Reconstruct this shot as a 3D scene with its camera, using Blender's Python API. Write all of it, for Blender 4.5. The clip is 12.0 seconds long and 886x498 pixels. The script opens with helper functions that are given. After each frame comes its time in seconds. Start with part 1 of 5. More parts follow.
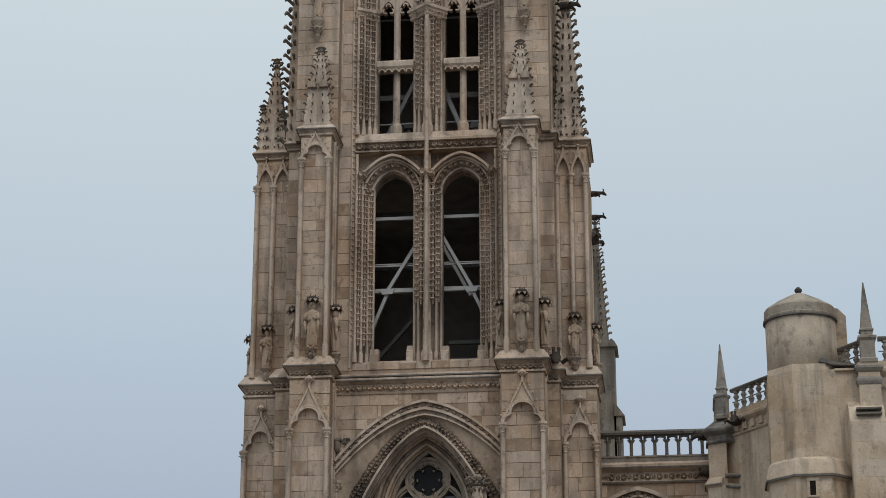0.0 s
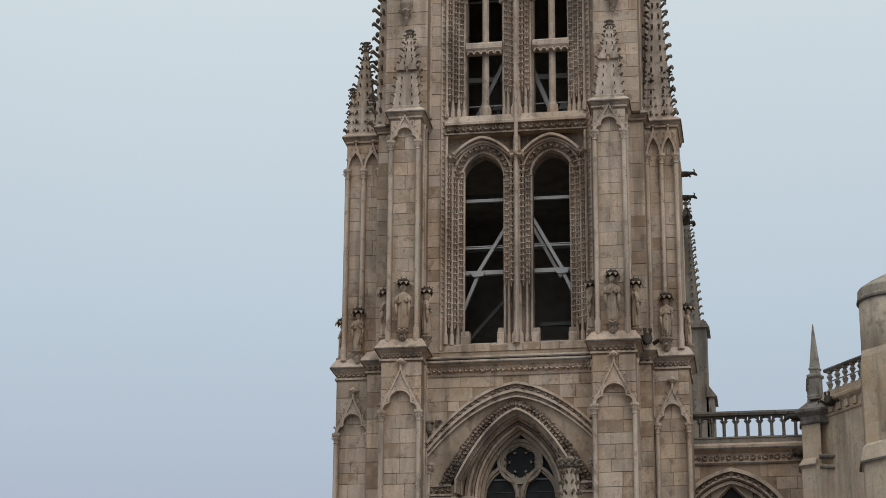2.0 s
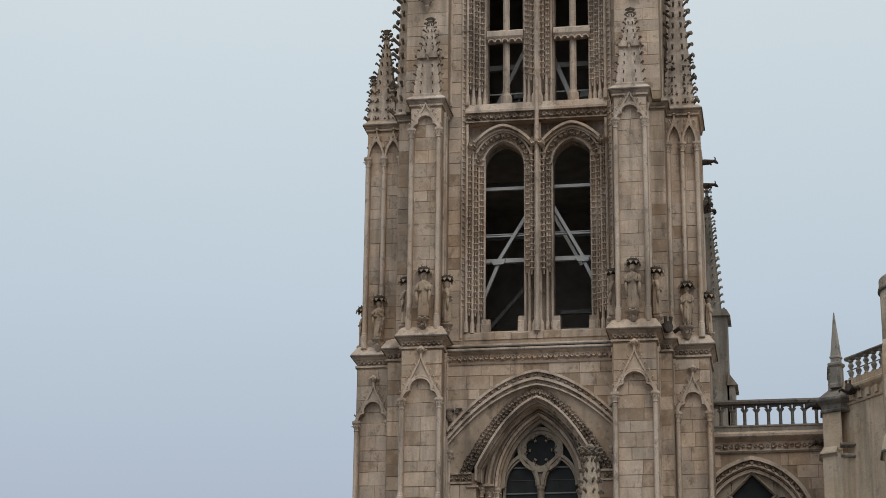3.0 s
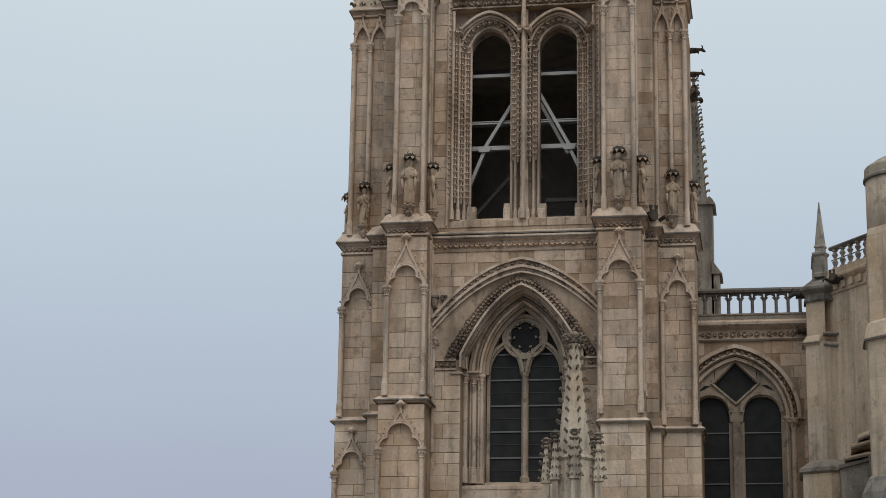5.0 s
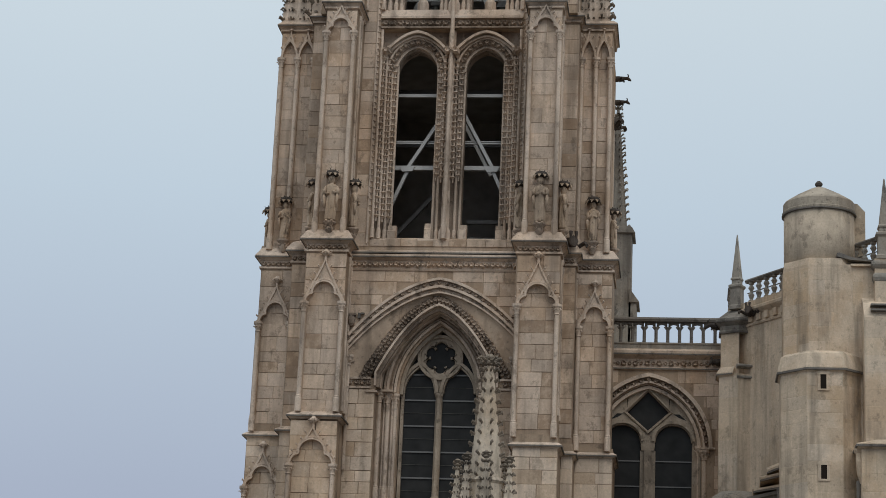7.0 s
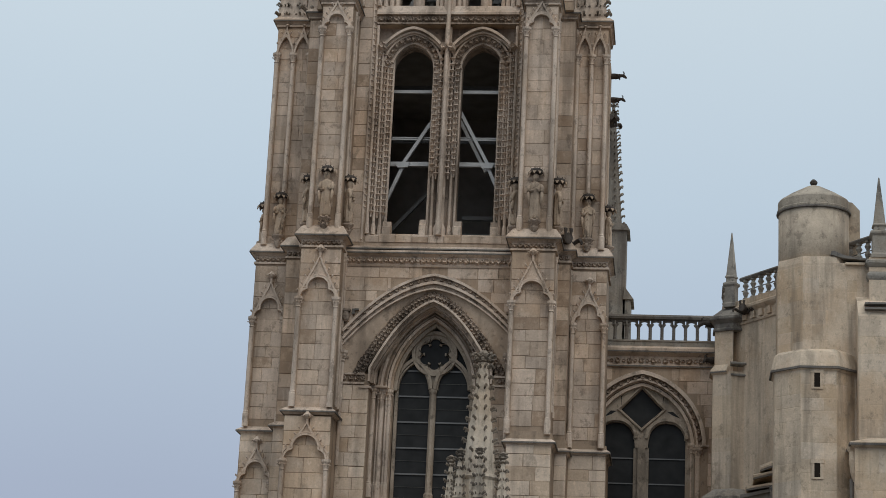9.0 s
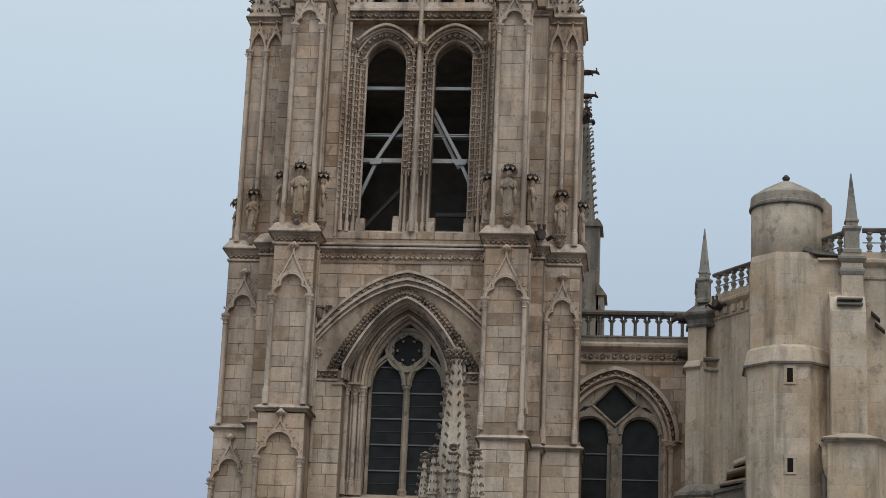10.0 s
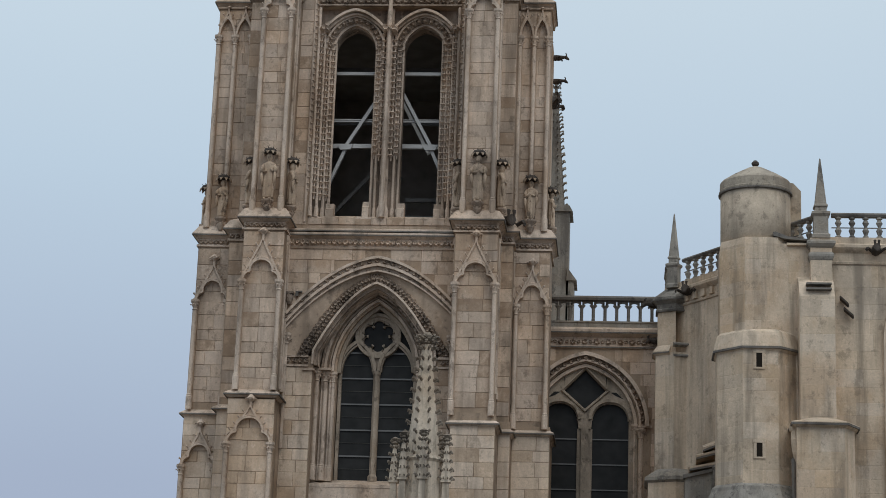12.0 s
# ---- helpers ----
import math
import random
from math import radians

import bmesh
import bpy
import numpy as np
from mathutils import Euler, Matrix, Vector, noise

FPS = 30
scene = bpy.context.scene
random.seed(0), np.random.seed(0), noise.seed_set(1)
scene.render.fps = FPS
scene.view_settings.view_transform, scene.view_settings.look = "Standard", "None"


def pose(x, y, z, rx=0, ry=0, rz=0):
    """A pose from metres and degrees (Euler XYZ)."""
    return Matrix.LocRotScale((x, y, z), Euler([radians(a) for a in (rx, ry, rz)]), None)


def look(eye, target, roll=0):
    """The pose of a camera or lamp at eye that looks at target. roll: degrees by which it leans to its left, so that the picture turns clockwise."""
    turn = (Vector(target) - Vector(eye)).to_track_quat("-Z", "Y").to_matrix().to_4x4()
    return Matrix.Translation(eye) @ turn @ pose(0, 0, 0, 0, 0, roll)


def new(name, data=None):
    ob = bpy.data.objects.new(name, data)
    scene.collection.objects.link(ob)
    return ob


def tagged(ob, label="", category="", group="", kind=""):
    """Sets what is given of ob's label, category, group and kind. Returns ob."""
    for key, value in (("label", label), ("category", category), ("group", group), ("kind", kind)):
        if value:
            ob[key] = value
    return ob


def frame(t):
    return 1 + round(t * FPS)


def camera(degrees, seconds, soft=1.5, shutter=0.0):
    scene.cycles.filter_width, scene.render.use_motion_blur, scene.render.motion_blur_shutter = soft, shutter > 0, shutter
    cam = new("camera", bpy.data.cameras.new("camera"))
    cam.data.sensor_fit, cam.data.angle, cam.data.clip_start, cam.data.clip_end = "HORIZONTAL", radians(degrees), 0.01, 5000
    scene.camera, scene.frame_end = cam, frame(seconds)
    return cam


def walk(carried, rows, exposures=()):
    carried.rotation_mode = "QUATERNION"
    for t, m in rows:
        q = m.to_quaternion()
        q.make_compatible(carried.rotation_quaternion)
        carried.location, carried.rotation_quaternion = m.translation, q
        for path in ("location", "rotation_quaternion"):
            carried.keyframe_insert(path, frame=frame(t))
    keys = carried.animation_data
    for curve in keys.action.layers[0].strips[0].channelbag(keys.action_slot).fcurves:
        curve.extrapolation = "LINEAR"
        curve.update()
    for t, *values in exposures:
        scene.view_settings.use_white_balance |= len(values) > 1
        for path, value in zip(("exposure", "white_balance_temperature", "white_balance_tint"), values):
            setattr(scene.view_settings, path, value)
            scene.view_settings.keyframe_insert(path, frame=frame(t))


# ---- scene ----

cam = camera(24.0, 12.0, soft=0.85)
EYE = (9.445, -76.922, 1.6)
# seconds, yaw, pitch, roll of the hand-held camera that turns where it stands
PATH = [
    (0.0, 6.560, 19.000, 0.000),
    (0.5, 8.488, 19.014, 0.181),
    (1.0, 8.759, 18.739, -0.212),
    (1.5, 9.095, 18.665, -0.335),
    (2.0, 9.058, 18.500, -0.360),
    (2.5, 9.452, 18.103, -0.700),
    (3.0, 9.578, 18.165, -0.583),
    (3.2, 9.606, 18.283, -0.583),
    (4.8, 8.927, 14.962, -0.861),
    (5.0, 9.101, 15.070, -0.809),
    (5.5, 7.966, 15.820, -1.117),
    (6.0, 7.300, 16.209, -1.556),
    (6.5, 6.521, 15.865, -2.042),
    (7.0, 6.366, 15.675, -2.410),
    (7.2, 6.124, 15.722, -2.443),
    (8.8, 6.140, 15.637, -2.510),
    (9.0, 6.140, 15.583, -2.677),
    (9.5, 5.840, 15.498, -2.554),
    (10.0, 5.468, 15.514, -2.353),
    (10.5, 5.174, 15.491, -2.304),
    (11.0, 4.527, 15.719, -2.523),
    (11.5, 4.823, 15.213, -2.359),
    (12.0, 4.692, 15.146, -2.059),
]
walk(cam, [(t, pose(*EYE, 90 + p, r, y)) for t, y, p, r in PATH], [(0.0, -0.05, 6500, 10), (0.5, 0.02, 6500, 10), (2.5, 0.03, 6580, 10), (5.0, 0.08, 6660, 10.5), (6.5, 0.06, 6530, 10), (9.0, 0.05, 6390, 9.5), (10.5, 0.05, 6270, 9.3), (12.0, 0.05, 6230, 9.0)])

# ---- sky and sun: an even overcast ----
world = bpy.data.worlds.new("overcast")
scene.world = world
world.use_nodes = True
wn, wl = world.node_tree.nodes, world.node_tree.links
wn.clear()
w_out = wn.new("ShaderNodeOutputWorld")
w_bg = wn.new("ShaderNodeBackground")
w_sky = wn.new("ShaderNodeTexSky")
w_sky.sky_type, w_sky.sun_disc = "NISHITA", False
w_sky.sun_elevation, w_sky.sun_rotation = radians(48), radians(200)
w_scale = wn.new("ShaderNodeVectorMath")
w_scale.operation = "SCALE"
w_scale.inputs["Scale"].default_value = 0.06
w_tc = wn.new("ShaderNodeTexCoord")
w_sep = wn.new("ShaderNodeSeparateXYZ")
w_ramp = wn.new("ShaderNodeValToRGB")
els = w_ramp.color_ramp.elements
els[0].position, els[0].color = 0.0, (0.33, 0.37, 0.50, 1)
els[1].position, els[1].color = 1.0, (1.25, 1.27, 1.3, 1)
for p_, c_ in ((0.15, (0.395, 0.452, 0.568, 1)), (0.29, (0.525, 0.625, 0.715, 1)), (0.43, (0.65, 0.735, 0.78, 1))):
    e_ = els.new(p_)
    e_.color = c_
w_noise = wn.new("ShaderNodeTexNoise")
w_noise.inputs["Scale"].default_value, w_noise.inputs["Detail"].default_value = 2.2, 3.0
w_cloud = wn.new("ShaderNodeMapRange")
w_cloud.inputs["To Min"].default_value, w_cloud.inputs["To Max"].default_value = 0.94, 1.06
w_mul = wn.new("ShaderNodeVectorMath")
w_mul.operation = "SCALE"
w_mix = wn.new("ShaderNodeMix")
w_mix.data_type = "RGBA"
w_mix.inputs["Factor"].default_value = 0.92
wl.new(w_tc.outputs["Generated"], w_sep.inputs[0])
wl.new(w_sep.outputs["Z"], w_ramp.inputs[0])
wl.new(w_tc.outputs["Generated"], w_noise.inputs["Vector"])
wl.new(w_noise.outputs["Fac"], w_cloud.inputs["Value"])
wl.new(w_ramp.outputs[0], w_mul.inputs[0])
wl.new(w_cloud.outputs[0], w_mul.inputs["Scale"])
wl.new(w_sky.outputs[0], w_scale.inputs[0])
wl.new(w_scale.outputs[0], w_mix.inputs["A"])
wl.new(w_mul.outputs[0], w_mix.inputs["B"])
wl.new(w_mix.outputs["Result"], w_bg.inputs["Color"])
w_bg.inputs["Strength"].default_value = 1.0
wl.new(w_bg.outputs[0], w_out.inputs[0])

sun = new("sun", bpy.data.lights.new("sun", "SUN"))
sun.data.energy, sun.data.angle, sun.data.color = 0.6, radians(30), (1.0, 0.96, 0.9)
sun.matrix_world = look((30, -60, 90), (0, 0, 20))


# ---- materials ----
def stone(name, base, dark, bump=0.35, soot=0.35, piece=0.0, streak=0.5):
    """Weathered limestone: grain, blotches, vertical rain streaks, and a tone of its own for each block."""
    m = bpy.data.materials.new(name)
    m.use_nodes = True
    n, l = m.node_tree.nodes, m.node_tree.links
    b = n["Principled BSDF"]
    b.inputs["Roughness"].default_value = 0.92
    b.inputs["Specular IOR Level"].default_value = 0.25
    geo = n.new("ShaderNodeNewGeometry")

    def noise_at(scale, detail=4.0, squash=None, rough=0.6):
        t = n.new("ShaderNodeTexNoise")
        t.inputs["Scale"].default_value, t.inputs["Detail"].default_value = scale, detail
        t.inputs["Roughness"].default_value = rough
        if squash:
            mp = n.new("ShaderNodeMapping")
            mp.inputs["Scale"].default_value = squash
            l.new(geo.outputs["Position"], mp.inputs[0])
            l.new(mp.outputs[0], t.inputs["Vector"])
        else:
            l.new(geo.outputs["Position"], t.inputs["Vector"])
        return t.outputs["Fac"]

    def band(src, lo, hi, a, c):
        r = n.new("ShaderNodeMapRange")
        for key, v in (("From Min", lo), ("From Max", hi), ("To Min", a), ("To Max", c)):
            r.inputs[key].default_value = v
        l.new(src, r.inputs["Value"])
        return r.outputs[0]

    def mixed(fac, a, c, mode="MIX"):
        x = n.new("ShaderNodeMix")
        x.data_type, x.blend_type = "RGBA", mode
        l.new(fac, x.inputs["Factor"])
        for key, v in (("A", a), ("B", c)):
            if isinstance(v, tuple):
                x.inputs[key].default_value = (*v, 1)
            else:
                l.new(v, x.inputs[key])
        return x.outputs["Result"]

    light = tuple(min(0.9, v * 1.22) for v in base)
    colour = mixed(band(noise_at(0.9, 5), 0.35, 0.65, 0, 1), base, light)
    rust = (base[0] * 0.86, base[1] * 0.74, base[2] * 0.62)
    colour = mixed(band(noise_at(0.33, 5, (1, 1, 0.8), 0.65), 0.49, 0.60, 0, 0.6), colour, rust)
    colour = mixed(band(noise_at(0.55, 6, (1, 1, 0.6)), 0.48, 0.68, 0, soot), colour, dark)
    colour = mixed(band(noise_at(2.1, 7, (1, 1, 0.8), 0.72), 0.555, 0.63, 0, soot * 0.95), colour, tuple(v * 0.7 for v in dark))
    colour = mixed(band(noise_at(5.5, 5, (1.0, 1.0, 0.7), 0.7), 0.60, 0.68, 0, soot * 0.8), colour, tuple(v * 0.6 for v in dark))
    colour = mixed(band(noise_at(3.3, 5, (1.3, 1.3, 0.6), 0.65), 0.58, 0.66, 0, 0.45), colour, tuple(min(0.85, v * 1.3) for v in base))
    colour = mixed(band(noise_at(1.0, 5, (1.7, 1.7, 0.13)), 0.50, 0.66, 0, streak), colour, tuple(v * 0.8 for v in dark))
    colour = mixed(band(noise_at(14.0, 4), 0.3, 0.75, 0, 0.28), colour, tuple(v * 1.15 for v in dark))
    if piece:
        info = n.new("ShaderNodeObjectInfo")
        tone = n.new("ShaderNodeHueSaturation")
        l.new(band(info.outputs["Random"], 0, 1, 1 - piece, 1 + piece * 0.7), tone.inputs["Value"])
        wn2 = n.new("ShaderNodeMath")
        wn2.operation = "FRACT"
        m7 = n.new("ShaderNodeMath")
        m7.operation = "MULTIPLY"
        m7.inputs[1].default_value = 17.31
        l.new(info.outputs["Random"], m7.inputs[0])
        l.new(m7.outputs[0], wn2.inputs[0])
        l.new(band(wn2.outputs[0], 0, 1, 0.92, 1.10), tone.inputs["Saturation"])
        l.new(colour, tone.inputs["Color"])
        colour = tone.outputs["Color"]
        # one block in six is a softer, browner stone with a ragged, weathered face
        ragged = n.new("ShaderNodeMath")
        ragged.operation = "MULTIPLY"
        l.new(band(wn2.outputs[0], 0.84, 0.90, 0, min(1.0, max(0.0, piece - 0.08) * 9)), ragged.inputs[0])
        l.new(band(noise_at(2.6, 6, None, 0.7), 0.40, 0.54, 0.15, 0.8), ragged.inputs[1])
        colour = mixed(ragged.outputs[0], colour, (base[0] * 0.50, base[1] * 0.44, base[2] * 0.38))
    l.new(colour, b.inputs["Base Color"])
    bp = n.new("ShaderNodeBump")
    bp.inputs["Strength"].default_value, bp.inputs["Distance"].default_value = bump, 0.04
    l.new(noise_at(9.0, 6, None, 0.7), bp.inputs["Height"])
    l.new(bp.outputs[0], b.inputs["Normal"])
    return m


def plain(name, base, rough=0.6, metal=0.0, var=0.25, scale=3.0, spec=0.5):
    m = bpy.data.materials.new(name)
    m.use_nodes = True
    n, l = m.node_tree.nodes, m.node_tree.links
    b = n["Principled BSDF"]
    b.inputs["Roughness"].default_value, b.inputs["Metallic"].default_value = rough, metal
    b.inputs["Specular IOR Level"].default_value = spec
    geo, t, x = n.new("ShaderNodeNewGeometry"), n.new("ShaderNodeTexNoise"), n.new("ShaderNodeMix")
    t.inputs["Scale"].default_value, t.inputs["Detail"].default_value = scale, 5
    x.data_type = "RGBA"
    x.inputs["A"].default_value = (*[v * (1 - var) for v in base], 1)
    x.inputs["B"].default_value = (*[v * (1 + var) for v in base], 1)
    l.new(geo.outputs["Position"], t.inputs["Vector"])
    l.new(t.outputs["Fac"], x.inputs["Factor"])
    l.new(x.outputs["Result"], b.inputs["Base Color"])
    bp = n.new("ShaderNodeBump")
    bp.inputs["Strength"].default_value, bp.inputs["Distance"].default_value = 0.15, 0.02
    l.new(t.outputs["Fac"], bp.inputs["Height"])
    l.new(bp.outputs[0], b.inputs["Normal"])
    return m


WARM, WARM_D = (0.60, 0.472, 0.362), (0.205, 0.157, 0.116)
PALE, PALE_D = (0.61, 0.495, 0.37), (0.22, 0.182, 0.14)
BLOCK = stone("limestone_block", WARM, WARM_D, 0.5, 0.5, 0.18, 0.5)
LOWBLOCK = stone("clean_limestone_block", (0.66, 0.53, 0.405), WARM_D, 0.45, 0.32, 0.13, 0.35)
MORTAR = stone("limestone_joint", (0.37, 0.28, 0.20), (0.14, 0.107, 0.078), 0.4, 0.45)
WALL = stone("limestone_wall", (0.47, 0.36, 0.265), WARM_D, 0.5, 0.55)
CARVED = stone("carved_limestone", (0.425, 0.337, 0.262), (0.085, 0.066, 0.052), 0.8, 0.78, 0, 0.5)
TRIM = stone("limestone_trim", (0.625, 0.507, 0.402), (0.165, 0.13, 0.102), 0.5, 0.55, 0, 0.55)
GREY = stone("grey_weathered_limestone", (0.33, 0.305, 0.262), (0.11, 0.10, 0.09), 0.7, 0.7, 0, 0.6)
PALEBLOCK = stone("pale_limestone_block", PALE, PALE_D, 0.4, 0.45, 0.08, 0.65)
PALEWALL = stone("pale_limestone_wall", PALE, PALE_D, 0.5, 0.38, 0, 0.55)
TURRET = stone("turret_limestone", (0.50, 0.415, 0.315), (0.19, 0.158, 0.122), 0.5, 0.55, 0, 0.6)
STATUE = stone("statue_limestone", (0.50, 0.385, 0.28), (0.09, 0.07, 0.053), 0.8, 0.8, 0, 0.5)
SOOT = stone("blackened_stone", (0.075, 0.062, 0.052), (0.03, 0.027, 0.025), 0.6, 0.6, 0, 0.3)
PINSTONE = stone("pinnacle_limestone", (0.60, 0.51, 0.40), (0.2, 0.17, 0.135), 0.6, 0.5, 0, 0.8)
# dark grey leaf stone, deepened to carry the shadows among the crockets
LEAFSTONE = stone("dark_shaded_leaf_limestone", (0.25, 0.21, 0.165), (0.06, 0.052, 0.043), 0.7, 0.8, 0, 0.5)
TRACERY = stone("tracery_limestone", (0.40, 0.33, 0.255), (0.10, 0.084, 0.067), 0.5, 0.6, 0, 0.5)
# sooty stone of rails and brackets; on drip edges it also paints shadow
SOOT_SHADE = stone("sooty_shaded_limestone", (0.19, 0.175, 0.155), (0.06, 0.055, 0.05), 0.6, 0.6, 0, 0.4)
STEEL = plain("galvanised_steel", (0.44, 0.43, 0.41), 0.5, 0.2, 0.12)
DULL = plain("dull_dark_steel", (0.18, 0.175, 0.165), 0.6, 0.2, 0.2)
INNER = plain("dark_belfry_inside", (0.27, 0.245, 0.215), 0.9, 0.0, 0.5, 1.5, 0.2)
BRONZE = plain("bell_bronze", (0.10, 0.095, 0.08), 0.5, 0.6, 0.3)
GLASS = plain("dark_leaded_glass", (0.030, 0.030, 0.029), 0.38, 0.0, 0.6, 2.0, 0.1)
# near-black colour that stands in for the shade inside the slits
VOID = plain("painted_recess_dark", (0.022, 0.017, 0.013), 0.95, 0.0, 0.3, 2.0, 0.1)
LEAD = plain("lead_bar", (0.17, 0.17, 0.165), 0.6, 0.3, 0.2)
PAVING = plain("plaza_paving", (0.11, 0.10, 0.09), 0.85, 0.0, 0.25, 0.6)


# ---- building tools ----
def part(name, bm, material, parent=None, label="", smooth=False):
    me = bpy.data.meshes.new(name)
    bmesh.ops.recalc_face_normals(bm, faces=bm.faces)
    bm.to_mesh(me)
    bm.free()
    me.materials.append(material)
    if smooth:
        me.polygons.foreach_set("use_smooth", [True] * len(me.polygons))
    ob = new(name, me)
    ob.parent = parent
    return tagged(ob, label)


def thing(name, at, label, category, group="", kind=""):
    ob = new(name)
    ob.matrix_world = Matrix.Translation(at)
    ob.empty_display_size = 0.3
    return tagged(ob, label, category, group, kind)


def shell(bm, rings, closed=True, caps=True):
    """Quads between successive rings of points."""
    vs = [[bm.verts.new(p) for p in r] for r in rings]
    for a, b in zip(vs, vs[1:]):
        k = len(a)
        for i in range(k if closed else k - 1):
            j = (i + 1) % k
            bm.faces.new((a[i], a[j], b[j], b[i]))
    if caps:
        for r in (vs[0], vs[-1]):
            if len(r) > 2:
                bm.faces.new(r)


def box(bm, x0, x1, y0, y1, z0, z1):
    shell(bm, [[(x0, y0, z), (x1, y0, z), (x1, y1, z), (x0, y1, z)] for z in (z0, z1)])


def prism_xz(bm, pts, y0, y1):
    shell(bm, [[(x, y, z) for x, z in pts] for y in (y0, y1)])


def prism_yz(bm, pts, x0, x1):
    shell(bm, [[(x, y, z) for y, z in pts] for x in (x0, x1)])


def prism_xy(bm, pts, z0, z1):
    shell(bm, [[(x, y, z) for x, y in pts] for z in (z0, z1)])


def lathe(bm, x, y, prof, k=12, turn=0.0):
    shell(bm, [[(x + r * math.cos(turn + 2 * math.pi * i / k), y + r * math.sin(turn + 2 * math.pi * i / k), z) for i in range(k)] for r, z in prof])


def beam(bm, p, q, w, h=None):
    p, q = Vector(p), Vector(q)
    d = (q - p).normalized()
    s = d.cross(Vector((0, 1, 0)))
    s = s.normalized() if s.length > 1e-4 else Vector((1, 0, 0))
    u = s.cross(d)
    h = h or w
    shell(bm, [[c + s * a * w / 2 + u * b * h / 2 for a, b in ((-1, -1), (1, -1), (1, 1), (-1, 1))] for c in (p, q)])


def moulding(bm, line, prof):
    """A profile of (outward, z) run along an open plan line; outward is to the right of its way."""
    line = [Vector(p) for p in line]
    miters = []
    for i, p in enumerate(line):
        ns = []
        for a, b in ((i - 1, i), (i, i + 1)):
            if 0 <= a and b < len(line):
                d = (line[b] - line[a]).normalized()
                ns.append(Vector((d.y, -d.x)))
        m = sum(ns, Vector((0, 0)))
        m = m.normalized()
        miters.append(m / max(0.35, m.dot(ns[0])))
    shell(bm, [[(p.x + m.x * o, p.y + m.y * o, z) for o, z in prof] for p, m in zip(line, miters)])


def curve_pts(cx, apex, s, q, hw, steps=14, base=None):
    """A pointed arch: the curve drops by s*d + q*d*d at d from its middle; base carries it straight down."""
    pts = []
    for i in range(-steps, steps + 1):
        d = hw * i / steps
        pts.append((cx + d, apex - s * abs(d) - q * d * d))
    if base is not None:
        pts = [(cx - hw, base)] + pts + [(cx + hw, base)]
    return pts


def pointed(cx, hw, zs, rise, steps=9):
    c = (rise * rise - hw * hw) / (2 * hw)
    R = hw + c
    pts = []
    for i in range(-steps, steps + 1):
        f = i / steps
        a0 = math.asin(min(1, rise / R))
        a = a0 * (1 - abs(f))
        xx = R * math.cos(a) - c
        pts.append((cx + (xx if f > 0 else -xx), zs + R * math.sin(a)))
    return pts


def band(bm, pts, thick, y0, y1):
    """A bar of that width along an open line in x, z; the width lies inside an arch drawn from left to right."""
    n = len(pts)
    inner = []
    for i in range(n):
        a, b = Vector(pts[max(0, i - 1)]), Vector(pts[min(n - 1, i + 1)])
        d = (b - a).normalized()
        inner.append((pts[i][0] + d.y * thick, pts[i][1] - d.x * thick))
    shell(bm, [[(p[0], y0, p[1]), (p[0], y1, p[1]), (r[0], y1, r[1]), (r[0], y0, r[1])] for p, r in zip(pts, inner)])


def over_curve(bm, pts, ztop, y0, y1):
    """Masonry between a curve and a level above it."""
    shell(bm, [[(x, y0, z), (x, y1, z), (x, y1, ztop), (x, y0, ztop)] for x, z in pts])


def crocket(bm, at, out, size, up=(0, 0, 1), fat=0.24):
    """A small curled leaf that stands off an edge."""
    at, o, u = Vector(at), Vector(out).normalized(), Vector(up)
    s = o.cross(u).normalized()
    rings = []
    for a, h, w, t in ((-0.15, -0.10, 0.34, 0.2), (0.3, 0.03, 0.34, 0.16), (0.68, 0.2, 0.44, 0.15), (0.98, 0.24, 0.52, 0.16), (1.14, 0.02, 0.42, 0.14), (1.04, -0.16, 0.22, 0.05)):
        c = at + o * a * size + u * h * size
        t *= size * fat / 0.24
        rings.append([c + s * w * size * 0.58 * math.cos(b) + u * t * 1.2 * math.sin(b) for b in [math.pi / 3 * i for i in range(6)]])
    shell(bm, rings)


def rosette(bm, x, y, z, r, sx=1.0):
    """A leafy boss facing the front."""
    k = 7
    a0 = random.random() * 6
    rim = []
    for i in range(k * 2):
        a = a0 + math.pi * i / k
        rr = r * (1.0 if i % 2 else 0.8) * random.uniform(0.75, 1.12)
        rim.append((x + rr * sx * math.cos(a), y + 0.02, z + rr * math.sin(a)))
    shell(bm, [rim, [(x + (p[0] - x) * 0.55, y - r * 0.95, z + (p[2] - z) * 0.6) for p in rim], [(x + (p[0] - x) * 0.2, y - r * 0.55, z + (p[2] - z) * 0.2) for p in rim]])


def tube(bm, pts, radii, k=8):
    """A round bar through points, with a radius at each."""
    pts = [Vector(p) for p in pts]
    rings = []
    for i, p in enumerate(pts):
        d = (pts[min(i + 1, len(pts) - 1)] - pts[max(i - 1, 0)]).normalized()
        a = d.orthogonal().normalized()
        b = d.cross(a)
        rings.append([p + (a * math.cos(q) + b * math.sin(q)) * radii[i] for q in [2 * math.pi * j / k for j in range(k)]])
    shell(bm, rings)


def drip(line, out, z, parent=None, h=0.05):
    """The lip along a ledge's edge, darkened for soot and the shadow under it."""
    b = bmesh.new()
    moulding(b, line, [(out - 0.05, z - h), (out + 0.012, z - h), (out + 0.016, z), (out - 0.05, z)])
    return tpart("drip_edge", b, SOOT_SHADE, parent, "drip edge darkened for soot and the lip's shadow")


